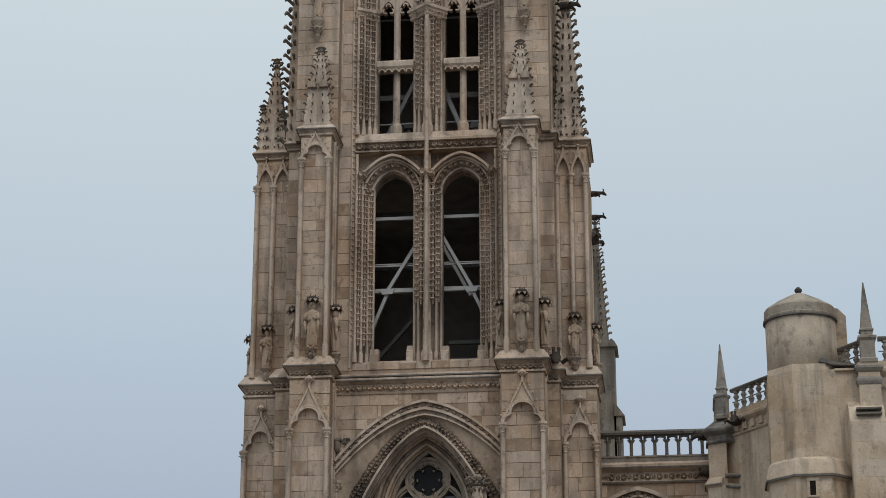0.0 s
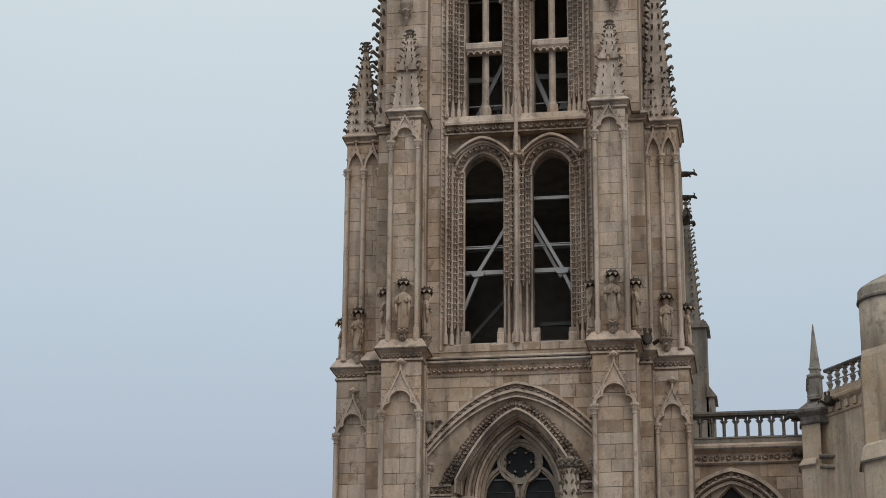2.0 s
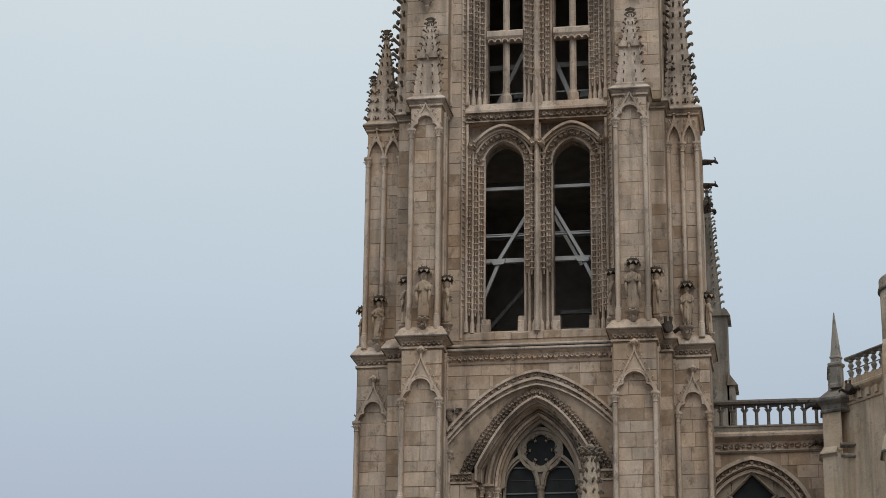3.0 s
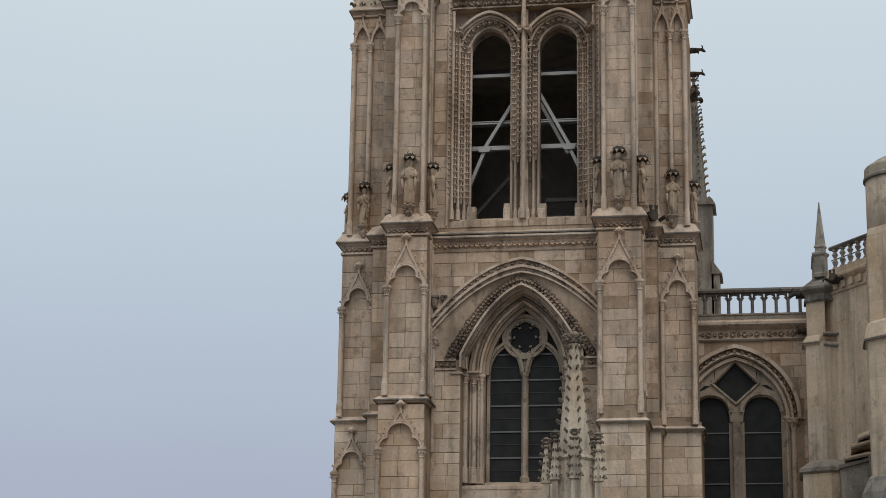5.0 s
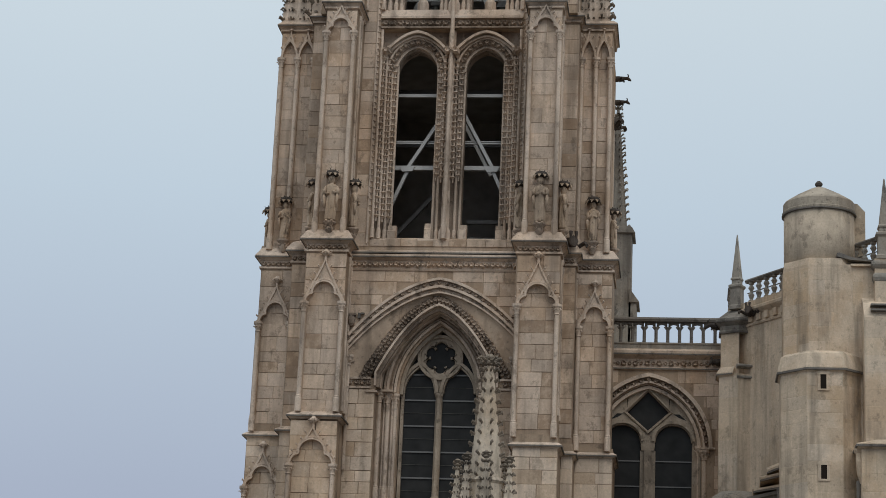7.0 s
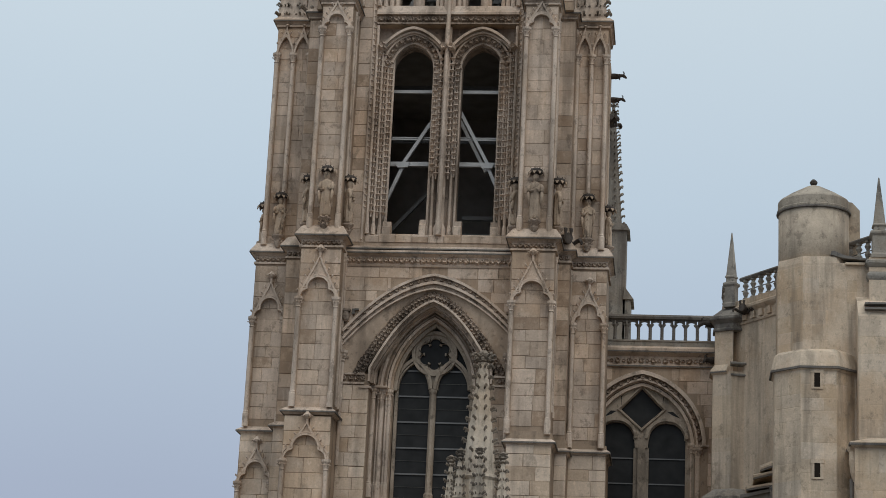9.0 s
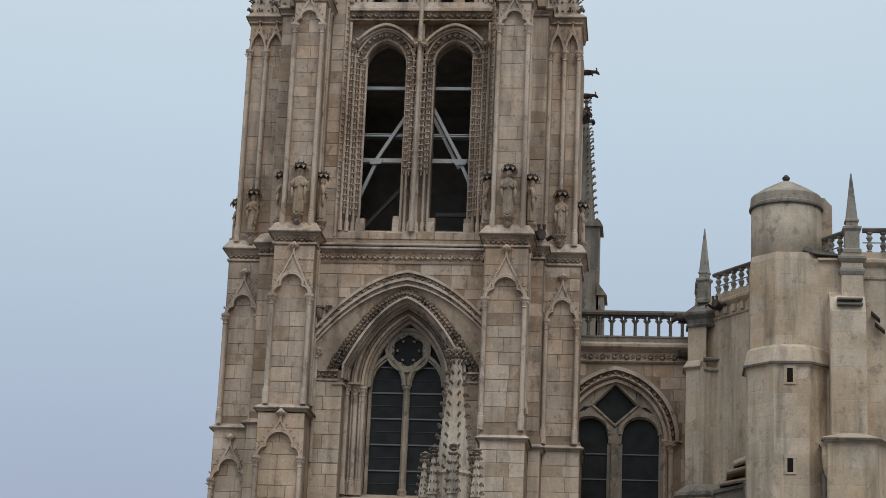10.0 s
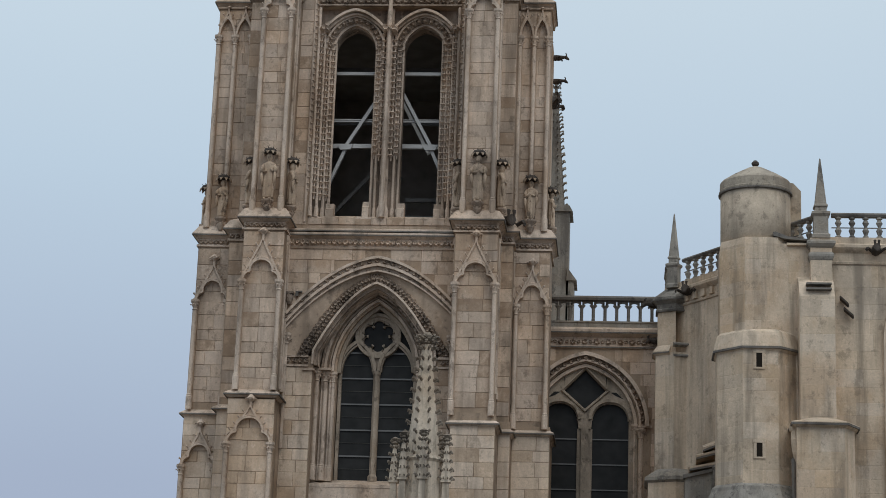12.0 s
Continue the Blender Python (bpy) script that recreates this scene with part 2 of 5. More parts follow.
def unit_block():
    """A dressed stone of unit size, its front at y = 0 with worn arrises and no back."""
    bm = bmesh.new()
    c = 0.012
    shell(bm, [[(-0.5, 1, -0.5), (0.5, 1, -0.5), (0.5, 1, 0.5), (-0.5, 1, 0.5)],
               [(-0.5, 0.3, -0.5), (0.5, 0.3, -0.5), (0.5, 0.3, 0.5), (-0.5, 0.3, 0.5)],
               [(-0.5 + c, 0, -0.5 + c * 1.6), (0.5 - c, 0, -0.5 + c * 1.6), (0.5 - c, 0, 0.5 - c * 1.6), (-0.5 + c, 0, 0.5 - c * 1.6)]], caps=False)
    bm.verts.ensure_lookup_table()
    bm.faces.new([bm.verts[i] for i in (8, 9, 10, 11)])
    bmesh.ops.recalc_face_normals(bm, faces=bm.faces)
    me = bpy.data.meshes.new("stone_block")
    bm.to_mesh(me)
    bm.free()
    return me


BLOCK_MESH = {}
ASHLAR = []


def ashlar(parent, a, b, z0, z1, material, course=0.5, run=0.8, proud=0.022, holes=None, joint=0.013):
    """Notes a face of coursed blocks between the plan points a and b; outward is to the right of a to b."""
    ASHLAR.append((parent, a, b, z0, z1, material, course, run, proud, holes, joint))


def lay_ashlar():
    for parent, a, b, z0, z1, material, course, run, proud, holes, joint in ASHLAR:
        if material.name not in BLOCK_MESH:
            BLOCK_MESH[material.name] = unit_block()
            BLOCK_MESH[material.name].materials.append(material)
        me = BLOCK_MESH[material.name]
        va, vb = Vector(a), Vector(b)
        d = (vb - va).normalized()
        length = (vb - va).length
        turn = math.atan2(d.y, d.x)
        out = Vector((d.y, -d.x))
        z = z0
        while z < z1 - 0.05:
            h = course * random.uniform(0.82, 1.2)
            if z1 - z - h < 0.3:
                h = z1 - z
            u = 0.0
            while u < length - 0.02:
                w = run * random.uniform(0.62, 1.35)
                if length - u - w < 0.32:
                    w = length - u
                mid = va + d * (u + w / 2)
                spans = [(u, u + w)]
                if holes:
                    spans = holes(u, u + w, z, z + h)
                for s0, s1 in spans:
                    if s1 - s0 < 0.08:
                        continue
                    mid = va + d * ((s0 + s1) / 2)
                    ob = new("stone_block", me)
                    p = proud * random.uniform(0.55, 1.25) - (0.5 * proud if random.random() < 0.08 else 0.0)
                    jx, jz = (joint * random.choice((0.3, 0.6, 1.0, 1.4, 2.6)) for _ in range(2))
                    ob.matrix_world = Matrix.LocRotScale((mid.x + out.x * p, mid.y + out.y * p, z + h / 2), Euler((0, 0, turn)), (s1 - s0 - jx, proud * 1.6, h - jz))
                    world_m = ob.matrix_world.copy()
                    ob.parent = parent
                    ob.matrix_parent_inverse = parent.matrix_world.inverted()
                    ob.matrix_basis = world_m
                u += w
            z += h


# ---- ground ----
bm = bmesh.new()
k = 48
shell(bm, [[(r * math.cos(2 * math.pi * i / k), r * math.sin(2 * math.pi * i / k), z) for i in range(k)] for r, z in ((3000, -0.4), (3000, 0.0), (400, 0.0), (90, 0.0))])
ground = part("ground", bm, PAVING)
tagged(ground, "wide stone-paved square around the church", "ground", "", "structure")

# ---- the bell tower ----
tower = thing("bell_tower", (0, 6, 0), "tall warm limestone gothic bell tower with corner buttresses", "tower")


def tpart(name, bm, material, parent=None, label="", smooth=False):
    """A part of a thing, modelled in world places."""
    top = parent or tower
    ob = part(name, bm, material, top, label, smooth)
    root = top
    m = Matrix()
    while root is not None:
        m = root.matrix_basis @ m if root.parent is None else m
        root = root.parent
    ob.matrix_parent_inverse = Matrix()
    ob.data.transform(m.inverted())
    return ob


def slab(name, material, parent, *ends):
    """One squared piece of masonry as a part."""
    b = bmesh.new()
    box(b, *ends)
    return tpart(name, b, material, parent)


# plan of each storey: x of side, middle step, front buttress; mirrored about the storey's own axis
def pier_line(side, xs, ys, back=3.0):
    """Plan line of a corner pier's front, from left to right."""
    s0, m0, f0, f1 = xs
    ys_, ym, yf, yw = ys
    pts = [(s0, back), (s0, ys_), (m0, ys_), (m0, ym), (f0, ym), (f0, yf), (f1, yf), (f1, yw)]
    if side > 0:
        pts = [(x, y) for x, y in reversed(pts)]
    return pts


STOREYS = {
    "low": (-1.0, 15.75, (-7.37, -5.95, -5.20, -3.42), (6.62, 5.18, 4.72, 3.06), (0.50, -0.40, -2.10, 0.2)),
    "arch": (15.75, 23.1, (-7.27, -5.88, -5.02, -3.46), (6.48, 5.10, 4.62, 3.00), (0.60, -0.30, -1.95, 0.2)),
    "belfry": (23.1, 32.85, (-7.07, -5.60, -4.84, -3.62), (6.29, 5.02, 4.42, 3.16), (0.70, -0.20, -1.72, 0.2)),
    "upper": (32.85, 46.4, (-5.42, -5.36, -5.28, -3.56), (5.08, 5.0, 4.93, 3.14), (1.20, 0.60, -0.62, 0.2)),
}
PIERS = {}
for storey, (z0, z1, xl, xr, ys) in STOREYS.items():
    for side, xs in ((-1, xl), (1, xr)):
        line = pier_line(side, xs, ys)
        inner = xs[3]
        plan = line + ([(inner, 3.0)] if side < 0 else [])
        if side > 0:
            plan = [(inner, 3.0)] + line
        bm = bmesh.new()
        prism_xy(bm, plan, z0, z1)
        PIERS[storey, side] = tpart("corner_pier", bm, MORTAR)

# ledges that run round the piers at each set-off
for z, out, h, storey, walls in ((23.12, 0.23, 0.5, "arch", True), (32.88, 0.18, 0.28, "belfry", False)):
    for side in (-1, 1):
        xs = STOREYS[storey][2 if side < 0 else 3]
        line = pier_line(side, xs, STOREYS[storey][4])
        bm = bmesh.new()
        moulding(bm, line, [(0.0, z - h), (0.07, z - h), (0.07, z - h + 0.07), (0.0, z - h + 0.11), (0.01, z - 0.19), (out * 0.55, z - 0.1), (out, z - 0.07), (out, z), (0.02, z + (0.34 if walls else 0.16)), (-0.3, z + (0.5 if walls else 0.26)), (-0.3, z - h)])
        tpart("ledge", bm, TRIM)
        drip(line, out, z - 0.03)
for side, heights in ((-1, (16.0, 16.05, 16.3)), (1, (15.5, 15.36, 15.36))):
    xs = STOREYS["low"][2 if side < 0 else 3]
    line = pier_line(side, xs, STOREYS["low"][4])
    order_ = line if side < 0 else line[::-1]
    for run_, z in ((order_[0:3], heights[0]), (order_[2:5], heights[1]), (order_[4:8], heights[2])):
        run_ = run_ if side < 0 else run_[::-1]
        bm = bmesh.new()
        moulding(bm, run_, [(0.0, z - 0.14), (0.06, z - 0.08), (0.15, z - 0.06), (0.15, z), (-0.02, z + 0.12), (-0.35, z + 0.3), (-0.35, z - 0.14)])
        tpart("ledge", bm, TRIM)
        drip(run_, 0.15, z - 0.02)

# leafy friezes under the ledge of the arch storey
for side in (-1, 1):
    xs = STOREYS["arch"][2 if side < 0 else 3]
    ys = STOREYS["arch"][4]
    for x0, x1, y in ((xs[0], xs[1], ys[0]), (xs[1], xs[2], ys[1]), (xs[2], xs[3], ys[2])):
        x0, x1 = min(x0, x1), max(x0, x1)
        bm = bmesh.new()
        n = max(2, round((x1 - x0) / 0.2))
        for i in range(n):
            rosette(bm, x0 + (i + 0.5) * (x1 - x0) / n, y - 0.03, 22.80, 0.11, 1.1)
        tagged(tpart("leaf_frieze", bm, CARVED), kind="stuff")


# ---- walls between the piers ----
AX = -0.22
AW = -0.08
XW0, XW1 = -3.5, 3.1

# arch storey: front skin with the great arch, then a second skin with the window
bm = bmesh.new()
order = pointed(AW, 2.25, 17.7, 3.42)
zsp = order[0][1]
over_curve(bm, [(XW0, zsp)] + order[:1] + order + order[-1:] + [(XW1, zsp)], 23.2, 0.0, 0.4)
box(bm, XW0, order[0][0], 0.0, 0.4, 11.0, zsp)
box(bm, order[-1][0], XW1, 0.0, 0.4, 11.0, zsp)
front_wall = tpart("wall", bm, WALL)
bm = bmesh.new()
WC = -0.02
wcurve = pointed(WC, 1.54, 17.7, 2.68)
wsp = wcurve[0][1]
over_curve(bm, [(XW0, wsp)] + wcurve[:1] + wcurve + wcurve[-1:] + [(XW1, wsp)], 23.0, 0.4, 1.2)
box(bm, XW0, wcurve[0][0], 0.4, 1.2, 11.0, wsp)
box(bm, wcurve[-1][0], XW1, 0.4, 1.2, 11.0, wsp)
tpart("wall", bm, WALL)
bm = bmesh.new()
box(bm, XW0, XW1, -0.1, 1.2, -1.0, 13.2)
prism_yz(bm, [(-0.12, 13.2), (-0.12, 13.3), (0.9, 13.62), (1.2, 13.62), (1.2, 13.2)], wcurve[0][0] - 0.75, wcurve[-1][0] + 0.75)
tpart("window_sill", bm, TRIM)

# the great arch stands forward of the window wall, with a smooth splay between
YA, YB = -0.85, -0.65
CA = 0.0


def hood_line(apex, hw=3.44):
    return curve_pts(CA, apex, 0.13, 0.154, hw)


bm = bmesh.new()
over_curve(bm, hood_line(21.62), 22.75, YA, YA + 0.35)
prism_yz(bm, [(YA, 22.75), (YA, 22.95), (0.0, 23.24), (0.35, 23.24), (0.35, 22.75)], XW0, XW1)
spandrel_wall = tpart("wall", bm, MORTAR)
bm = bmesh.new()
splay_a, splay_b = hood_line(21.55), curve_pts(AX + 0.17, 21.28, 0.22, 0.31, 2.9)
splay_a = [(-3.47, 18.05)] + splay_a + [(3.05, 18.05)]
splay_b = [(-2.73, 18.05)] + splay_b + [(2.63, 18.05)]
shell(bm, [[(a[0], YA + 0.02, a[1]), (b[0], YB, b[1]), (b[0], YB + 0.15, b[1] + 0.05), (a[0], YA + 0.2, a[1] + 0.05)] for a, b in zip(splay_a, splay_b)])
tpart("arch_splay", bm, WALL)
for name, apex, thick, y0, mat in (("hood_mould", 21.92, 0.10, -0.2, TRIM), ("arch_moulding", 21.82, 0.17, -0.09, CARVED), ("arch_moulding", 21.64, 0.10, -0.15, TRIM), ("arch_moulding", 21.53, 0.12, -0.03, CARVED), ("arch_moulding", 21.40, 0.06, -0.07, TRIM)):
    bm = bmesh.new()
    band(bm, hood_line(apex), thick, YA + y0, YA + 0.04)
    tpart(name, bm, mat)
bm = bmesh.new()
band(bm, curve_pts(AX + 0.17, 21.30, 0.22, 0.31, 2.9), 0.34, YB + 0.02, YB + 0.3)
tpart("arch_moulding", bm, CARVED)
bm = bmesh.new()
band(bm, curve_pts(AX + 0.20, 20.97, 0.30, 0.36, 2.35, base=17.75), 0.08, YB - 0.12, YB + 0.16)
tpart("arch_moulding", bm, TRIM)
bm = bmesh.new()
band(bm, curve_pts(AX + 0.19, 20.92, 0.30, 0.36, 2.31, base=17.75), 0.16, YB + 0.16, YB + 0.42)
tpart("arch_moulding", bm, CARVED)
bm = bmesh.new()
band(bm, curve_pts(AX + 0.18, 20.86, 0.32, 0.37, 2.24, base=17.75), 0.12, YB + 0.34, 0.05)
tpart("arch_moulding", bm, TRIM)
for x0, x1 in ((XW0, -2.32), (2.24, XW1)):
    slab("wall", MORTAR, tower, x0, x1, YB, 0.4, 11.0, 18.06)
for hw, rise, thick, y0, y1, mat in ((2.25, 3.42, 0.12, 0.02, 0.30, TRIM), (2.06, 3.22, 0.09, 0.16, 0.42, CARVED), (1.95, 3.1, 0.10, 0.10, 0.42, TRIM), (1.78, 2.94, 0.06, 0.26, 0.45, CARVED), (1.68, 2.84, 0.10, 0.22, 0.5, TRIM)):
    bm = bmesh.new()
    band(bm, pointed(AW + 0.02, hw, 17.7, rise, 12), thick, y0, y1)
    tpart("arch_moulding", bm, mat)
# foliage that lines the arches
for apex, s, q, hw, step, size, y in ((21.73, 0.13, 0.154, 3.4, 0.3, 0.10, YA - 0.1), (21.46, 0.13, 0.154, 3.36, 0.42, 0.07, YA - 0.02), (21.15, 0.22, 0.31, 2.8, 0.15, 0.15, YB), (20.99, 0.25, 0.33, 2.6, 0.17, 0.10, YB - 0.02), (20.84, 0.50, 0.30, 1.85, 0.24, 0.07, 0.12)):
    bm = bmesh.new()
    d = -hw
    while d < hw:
        zz = apex - s * abs(d) - q * d * d
        rosette(bm, (CA if y < YB - 0.1 else AX + 0.17 if y < -0.5 else AX + 0.1) + d, y, zz, size * random.uniform(0.9, 1.15))
        slope = math.hypot(1, s + 2 * q * abs(d))
        d += step / slope
    tagged(tpart("leaf_frieze", bm, CARVED), kind="stuff")
# impost bands and corbels at the foot of the great arch
bm = bmesh.new()
for x in (-3.35, -3.1, -2.87, -2.65, 2.55, 2.75, 2.95):
    rosette(bm, x + 0.06, YB - 0.02, 17.87, 0.12)
tagged(tpart("leaf_frieze", bm, CARVED), kind="stuff")
for x0, x1 in ((XW0, -2.5), (2.4, XW1)):
    slab("impost_band", TRIM, tower, x0, x1, YB - 0.1, YB + 0.02, 18.0, 18.08)
    slab("impost_band", TRIM, tower, x0, x1, YB - 0.07, YB + 0.02, 17.65, 17.72)
for x in (-3.36, 2.9):
    bm = bmesh.new()
    lathe(bm, x, YA + 0.02, [(0.07, 14.5), (0.07, 18.45), (0.11, 18.5), (0.08, 18.56), (0.15, 18.74), (0.19, 18.8), (0.19, 18.9)], 10)
    for j in range(6):
        crocket(bm, (x + 0.09 * math.cos(j * 1.05), YA + 0.02 + 0.09 * math.sin(j * 1.05), 18.62), (math.cos(j * 1.05), math.sin(j * 1.05), 0.2), 0.13)
    tpart("colonnette", bm, TRIM)
    bm = bmesh.new()
    lathe(bm, x + 0.04, YA - 0.1, [(0.05, 20.0), (0.12, 20.08), (0.15, 20.22), (0.13, 20.34), (0.09, 20.42)], 9)
    box(bm, x - 0.1, x + 0.2, YA - 0.22, YA + 0.02, 20.4, 20.48)
    tpart("carved_corbel", bm, CARVED)
bm = bmesh.new()
box(bm, -3.08, -2.98, YA - 0.16, YA + 0.02, 20.3, 20.5)
box(bm, -2.98, -2.84, YA - 0.12, YA + 0.02, 20.46, 20.52)
tpart("stone_bracket", bm, SOOT_SHADE)


def colonnette(x, y, z0, z1, r=0.075, parent=None, mat=None, cap=True):
    bm = bmesh.new()
    prof = [(r * 1.55, z0 - 0.12), (r * 1.55, z0 + 0.38), (r * 1.3, z0 + 0.42), (r * 1.4, z0 + 0.46), (r, z0 + 0.5), (r, z1 - 0.4)]
    if cap:
        prof += [(r * 1.4, z1 - 0.39), (r * 1.1, z1 - 0.34), (r * 1.6, z1 - 0.16), (r * 2.2, z1 - 0.09), (r * 2.2, z1)]
        for j in range(6):
            a = math.pi / 3 * j + 0.3
            crocket(bm, (x + r * math.cos(a), y + r * math.sin(a), z1 - 0.24), (math.cos(a), math.sin(a), 0.25), r * 1.3)
    else:
        prof += [(r, z1)]
    lathe(bm, x, y, prof, 10)
    return tpart("colonnette", bm, mat or TRIM, parent, "", False)


# the clustered shafts of the window jambs
for x, y, r in ((-2.25, 0.1, 0.085), (-2.07, 0.3, 0.05), (-1.93, 0.22, 0.085), (-1.77, 0.36, 0.05), (-1.66, 0.34, 0.07), (2.1, 0.1, 0.085), (1.93, 0.3, 0.05), (1.79, 0.22, 0.085), (1.63, 0.34, 0.07)):
    colonnette(x, y, 13.6, 17.66, r)
slab("impost_band", TRIM, tower, -2.7, -2.24, YB - 0.09, -0.1, 17.5, 17.57)
slab("impost_band", TRIM, tower, -2.35, -1.72, -0.1, 0.3, 17.66, 17.74)
slab("impost_band", TRIM, tower, 1.72, 2.3, -0.1, 0.3, 17.66, 17.74)


# ---- the traceried window of the arch storey ----
def ring(bm, cx, cz, r0, r1, y0, y1, k=28):
    rings = []
    for i in range(k):
        a = 2 * math.pi * i / k
        c, s = math.cos(a), math.sin(a)
        rings.append([(cx + r0 * c, y0, cz + r0 * s), (cx + r1 * c, y0, cz + r1 * s), (cx + r1 * c, y1, cz + r1 * s), (cx + r0 * c, y1, cz + r0 * s)])
    shell(bm, rings + rings[:1], caps=False)


def foils(bm, cx, cz, r, lobe, count, y0, y1, turn=0.0, thick=0.05):
    """Round lobes set in a ring, open to the middle."""
    for j in range(count):
        a = turn + 2 * math.pi * j / count
        ox, oz = cx + r * math.cos(a), cz + r * math.sin(a)
        pts = []
        for i in range(-6, 7):
            b = a + i / 6 * 1.9
            pts.append((ox + lobe * math.cos(b), oz + lobe * math.sin(b)))
        band(bm, list(reversed(pts)), thick, y0, y1)


bm = bmesh.new()
band(bm, pointed(WC, 1.54, 17.7, 2.66, 12), 0.14, 0.55, 1.0)
window = tpart("window", bm, TRACERY)
for x0 in (WC - 1.5, WC + 1.38):
    slab("window_frame", TRACERY, window, x0, x0 + 0.12, 0.78, 1.0, 13.5, 17.9)
bm = bmesh.new()
ring(bm, WC - 0.04, 19.20, 0.76, 0.88, 0.68, 0.95)
ring(bm, WC - 0.04, 19.20, 0.64, 0.76, 0.78, 0.95)
foils(bm, WC - 0.04, 19.20, 0.40, 0.26, 6, 0.80, 0.94, math.pi / 6, 0.045)
for j in range(6):
    a = 2 * math.pi * j / 6
    cx_, cz_ = WC - 0.04 + 0.58 * math.cos(a), 19.20 + 0.58 * math.sin(a)
    lathe_pts = [(cx_ + 0.13 * math.cos(a + b), cz_ + 0.13 * math.sin(a + b)) for b in (0, 1.6, 3.14, 4.7)]
    prism_xz(bm, lathe_pts, 0.8, 0.93)
tpart("rose_tracery", bm, TRACERY, window)
for cx_ in (WC - 0.80, WC + 0.72):
    bm = bmesh.new()
    band(bm, pointed(cx_, 0.74, 17.82, 1.22), 0.12, 0.66, 0.95)
    band(bm, pointed(cx_, 0.63, 17.8, 1.07), 0.06, 0.74, 0.95)
    tpart("tracery_arch", bm, TRACERY, window)
bm = bmesh.new()
lathe(bm, WC - 0.04, 0.8, [(0.19, 13.55), (0.19, 13.75), (0.12, 13.85), (0.12, 17.6), (0.17, 17.7), (0.17, 17.8)], 8, math.pi / 8)
box(bm, WC - 0.17, WC + 0.09, 0.82, 1.0, 13.5, 18.0)
prism_xz(bm, [(WC - 0.17, 17.8), (WC + 0.09, 17.8), (WC + 0.22, 18.45), (WC - 0.30, 18.45)], 0.8, 0.95)
tpart("mullion", bm, TRACERY, window)
for x0, x1 in ((WC - 1.42, WC - 0.16), (WC + 0.08, WC + 1.42)):
    for i in range(5):
        z0 = 13.55 + i * 1.0
        bm = bmesh.new()
        t0, t1 = random.uniform(-0.012, 0.012), random.uniform(-0.012, 0.012)
        shell(bm, [[(x0, 0.93 + t0, z0 + 0.03), (x1, 0.93 + t1, z0 + 0.03), (x1, 0.93 - t0, z0 + 0.97), (x0, 0.93 - t1, z0 + 0.97)], [(x0, 0.95, z0 + 0.03), (x1, 0.95, z0 + 0.03), (x1, 0.95, z0 + 0.97), (x0, 0.95, z0 + 0.97)]])
        tpart("pane", bm, GLASS, window, "dark leaded glass pane")
        bm = bmesh.new()
        beam(bm, (x0 - 0.03, 0.9, z0 + 0.99), (x1 + 0.03, 0.9, z0 + 0.99), 0.055)
        tpart("glazing_bar", bm, LEAD, window)
        bm = bmesh.new()
        beam(bm, (x0 - 0.03, 0.905, z0 + 0.5), (x1 + 0.03, 0.905, z0 + 0.5), 0.012)
        tpart("saddle_bar", bm, BRONZE, window)
bm = bmesh.new()
box(bm, WC - 1.5, WC + 1.5, 0.955, 0.975, 13.4, 20.4)
tpart("pane", bm, GLASS, window, "dark leaded glass pane")

# main cornice with its leaf frieze
bm = bmesh.new()
prism_yz(bm, [(YA + 0.02, 22.2), (YA - 0.06, 22.2), (YA - 0.10, 22.27), (YA - 0.006, 22.3), (YA - 0.006, 22.6), (YA - 0.14, 22.68), (YA - 0.2, 22.7), (YA - 0.2, 22.8), (YA - 0.05, 22.86), (YA + 0.02, 22.86)], XW0 + 0.03, XW1 - 0.05)
prism_yz(bm, [(YA + 0.02, 22.87), (YA - 0.12, 22.87), (YA - 0.12, 22.97), (YA + 0.02, 23.03)], XW0 + 0.03, XW1 - 0.05)
tpart("cornice", bm, TRIM)
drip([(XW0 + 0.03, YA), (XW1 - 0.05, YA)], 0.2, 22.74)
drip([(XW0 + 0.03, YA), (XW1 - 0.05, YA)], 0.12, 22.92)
bm = bmesh.new()
for i in range(31):
    rosette(bm, XW0 + 0.16 + i * 0.205, YA - 0.03, 22.45, 0.115 if i % 2 else 0.15, 1.0)
tagged(tpart("leaf_frieze", bm, TRIM), kind="stuff")

# belfry and upper storey walls
C1, C2, OW = -1.43, 1.33, 0.81
belfry_wall = slab("wall", MORTAR, tower, XW0 - 0.2, -2.93, 0.0, 1.4, 23.2, 46.5)
belfry_wall_2 = slab("wall", MORTAR, tower, 2.76, XW1 + 0.1, 0.0, 1.4, 23.2, 46.5)
slab("wall", WALL, tower, -2.93, 2.76, 0.0, 1.0, 23.2, 23.62)
slab("wall", WALL, tower, -2.93, 2.76, 0.05, 1.0, 32.46, 32.9)
slab("wall", WALL, tower, -2.93, 2.76, 0.0, 1.0, 40.6, 46.5)
bm = bmesh.new()
prism_yz(bm, [(0.0, 23.6), (0.0, 23.68), (0.5, 23.9), (0.95, 23.9), (0.95, 23.6)], -2.93, 2.76)
tpart("window_sill", bm, TRIM)
bm = bmesh.new()
prism_yz(bm, [(-0.12, 32.86), (-0.12, 32.96), (-0.02, 33.02), (0.1, 33.3), (0.42, 33.42), (0.9, 33.42), (0.9, 32.86)], -2.93, 2.76)
tpart("window_sill", bm, TRIM)
bm = bmesh.new()
box(bm, -2.93, 2.76, -0.08, 0.06, 32.46, 32.52)
for i in range(19):
    rosette(bm, -2.75 + i * 0.3, 0.02, 32.68, 0.16, 1.1)
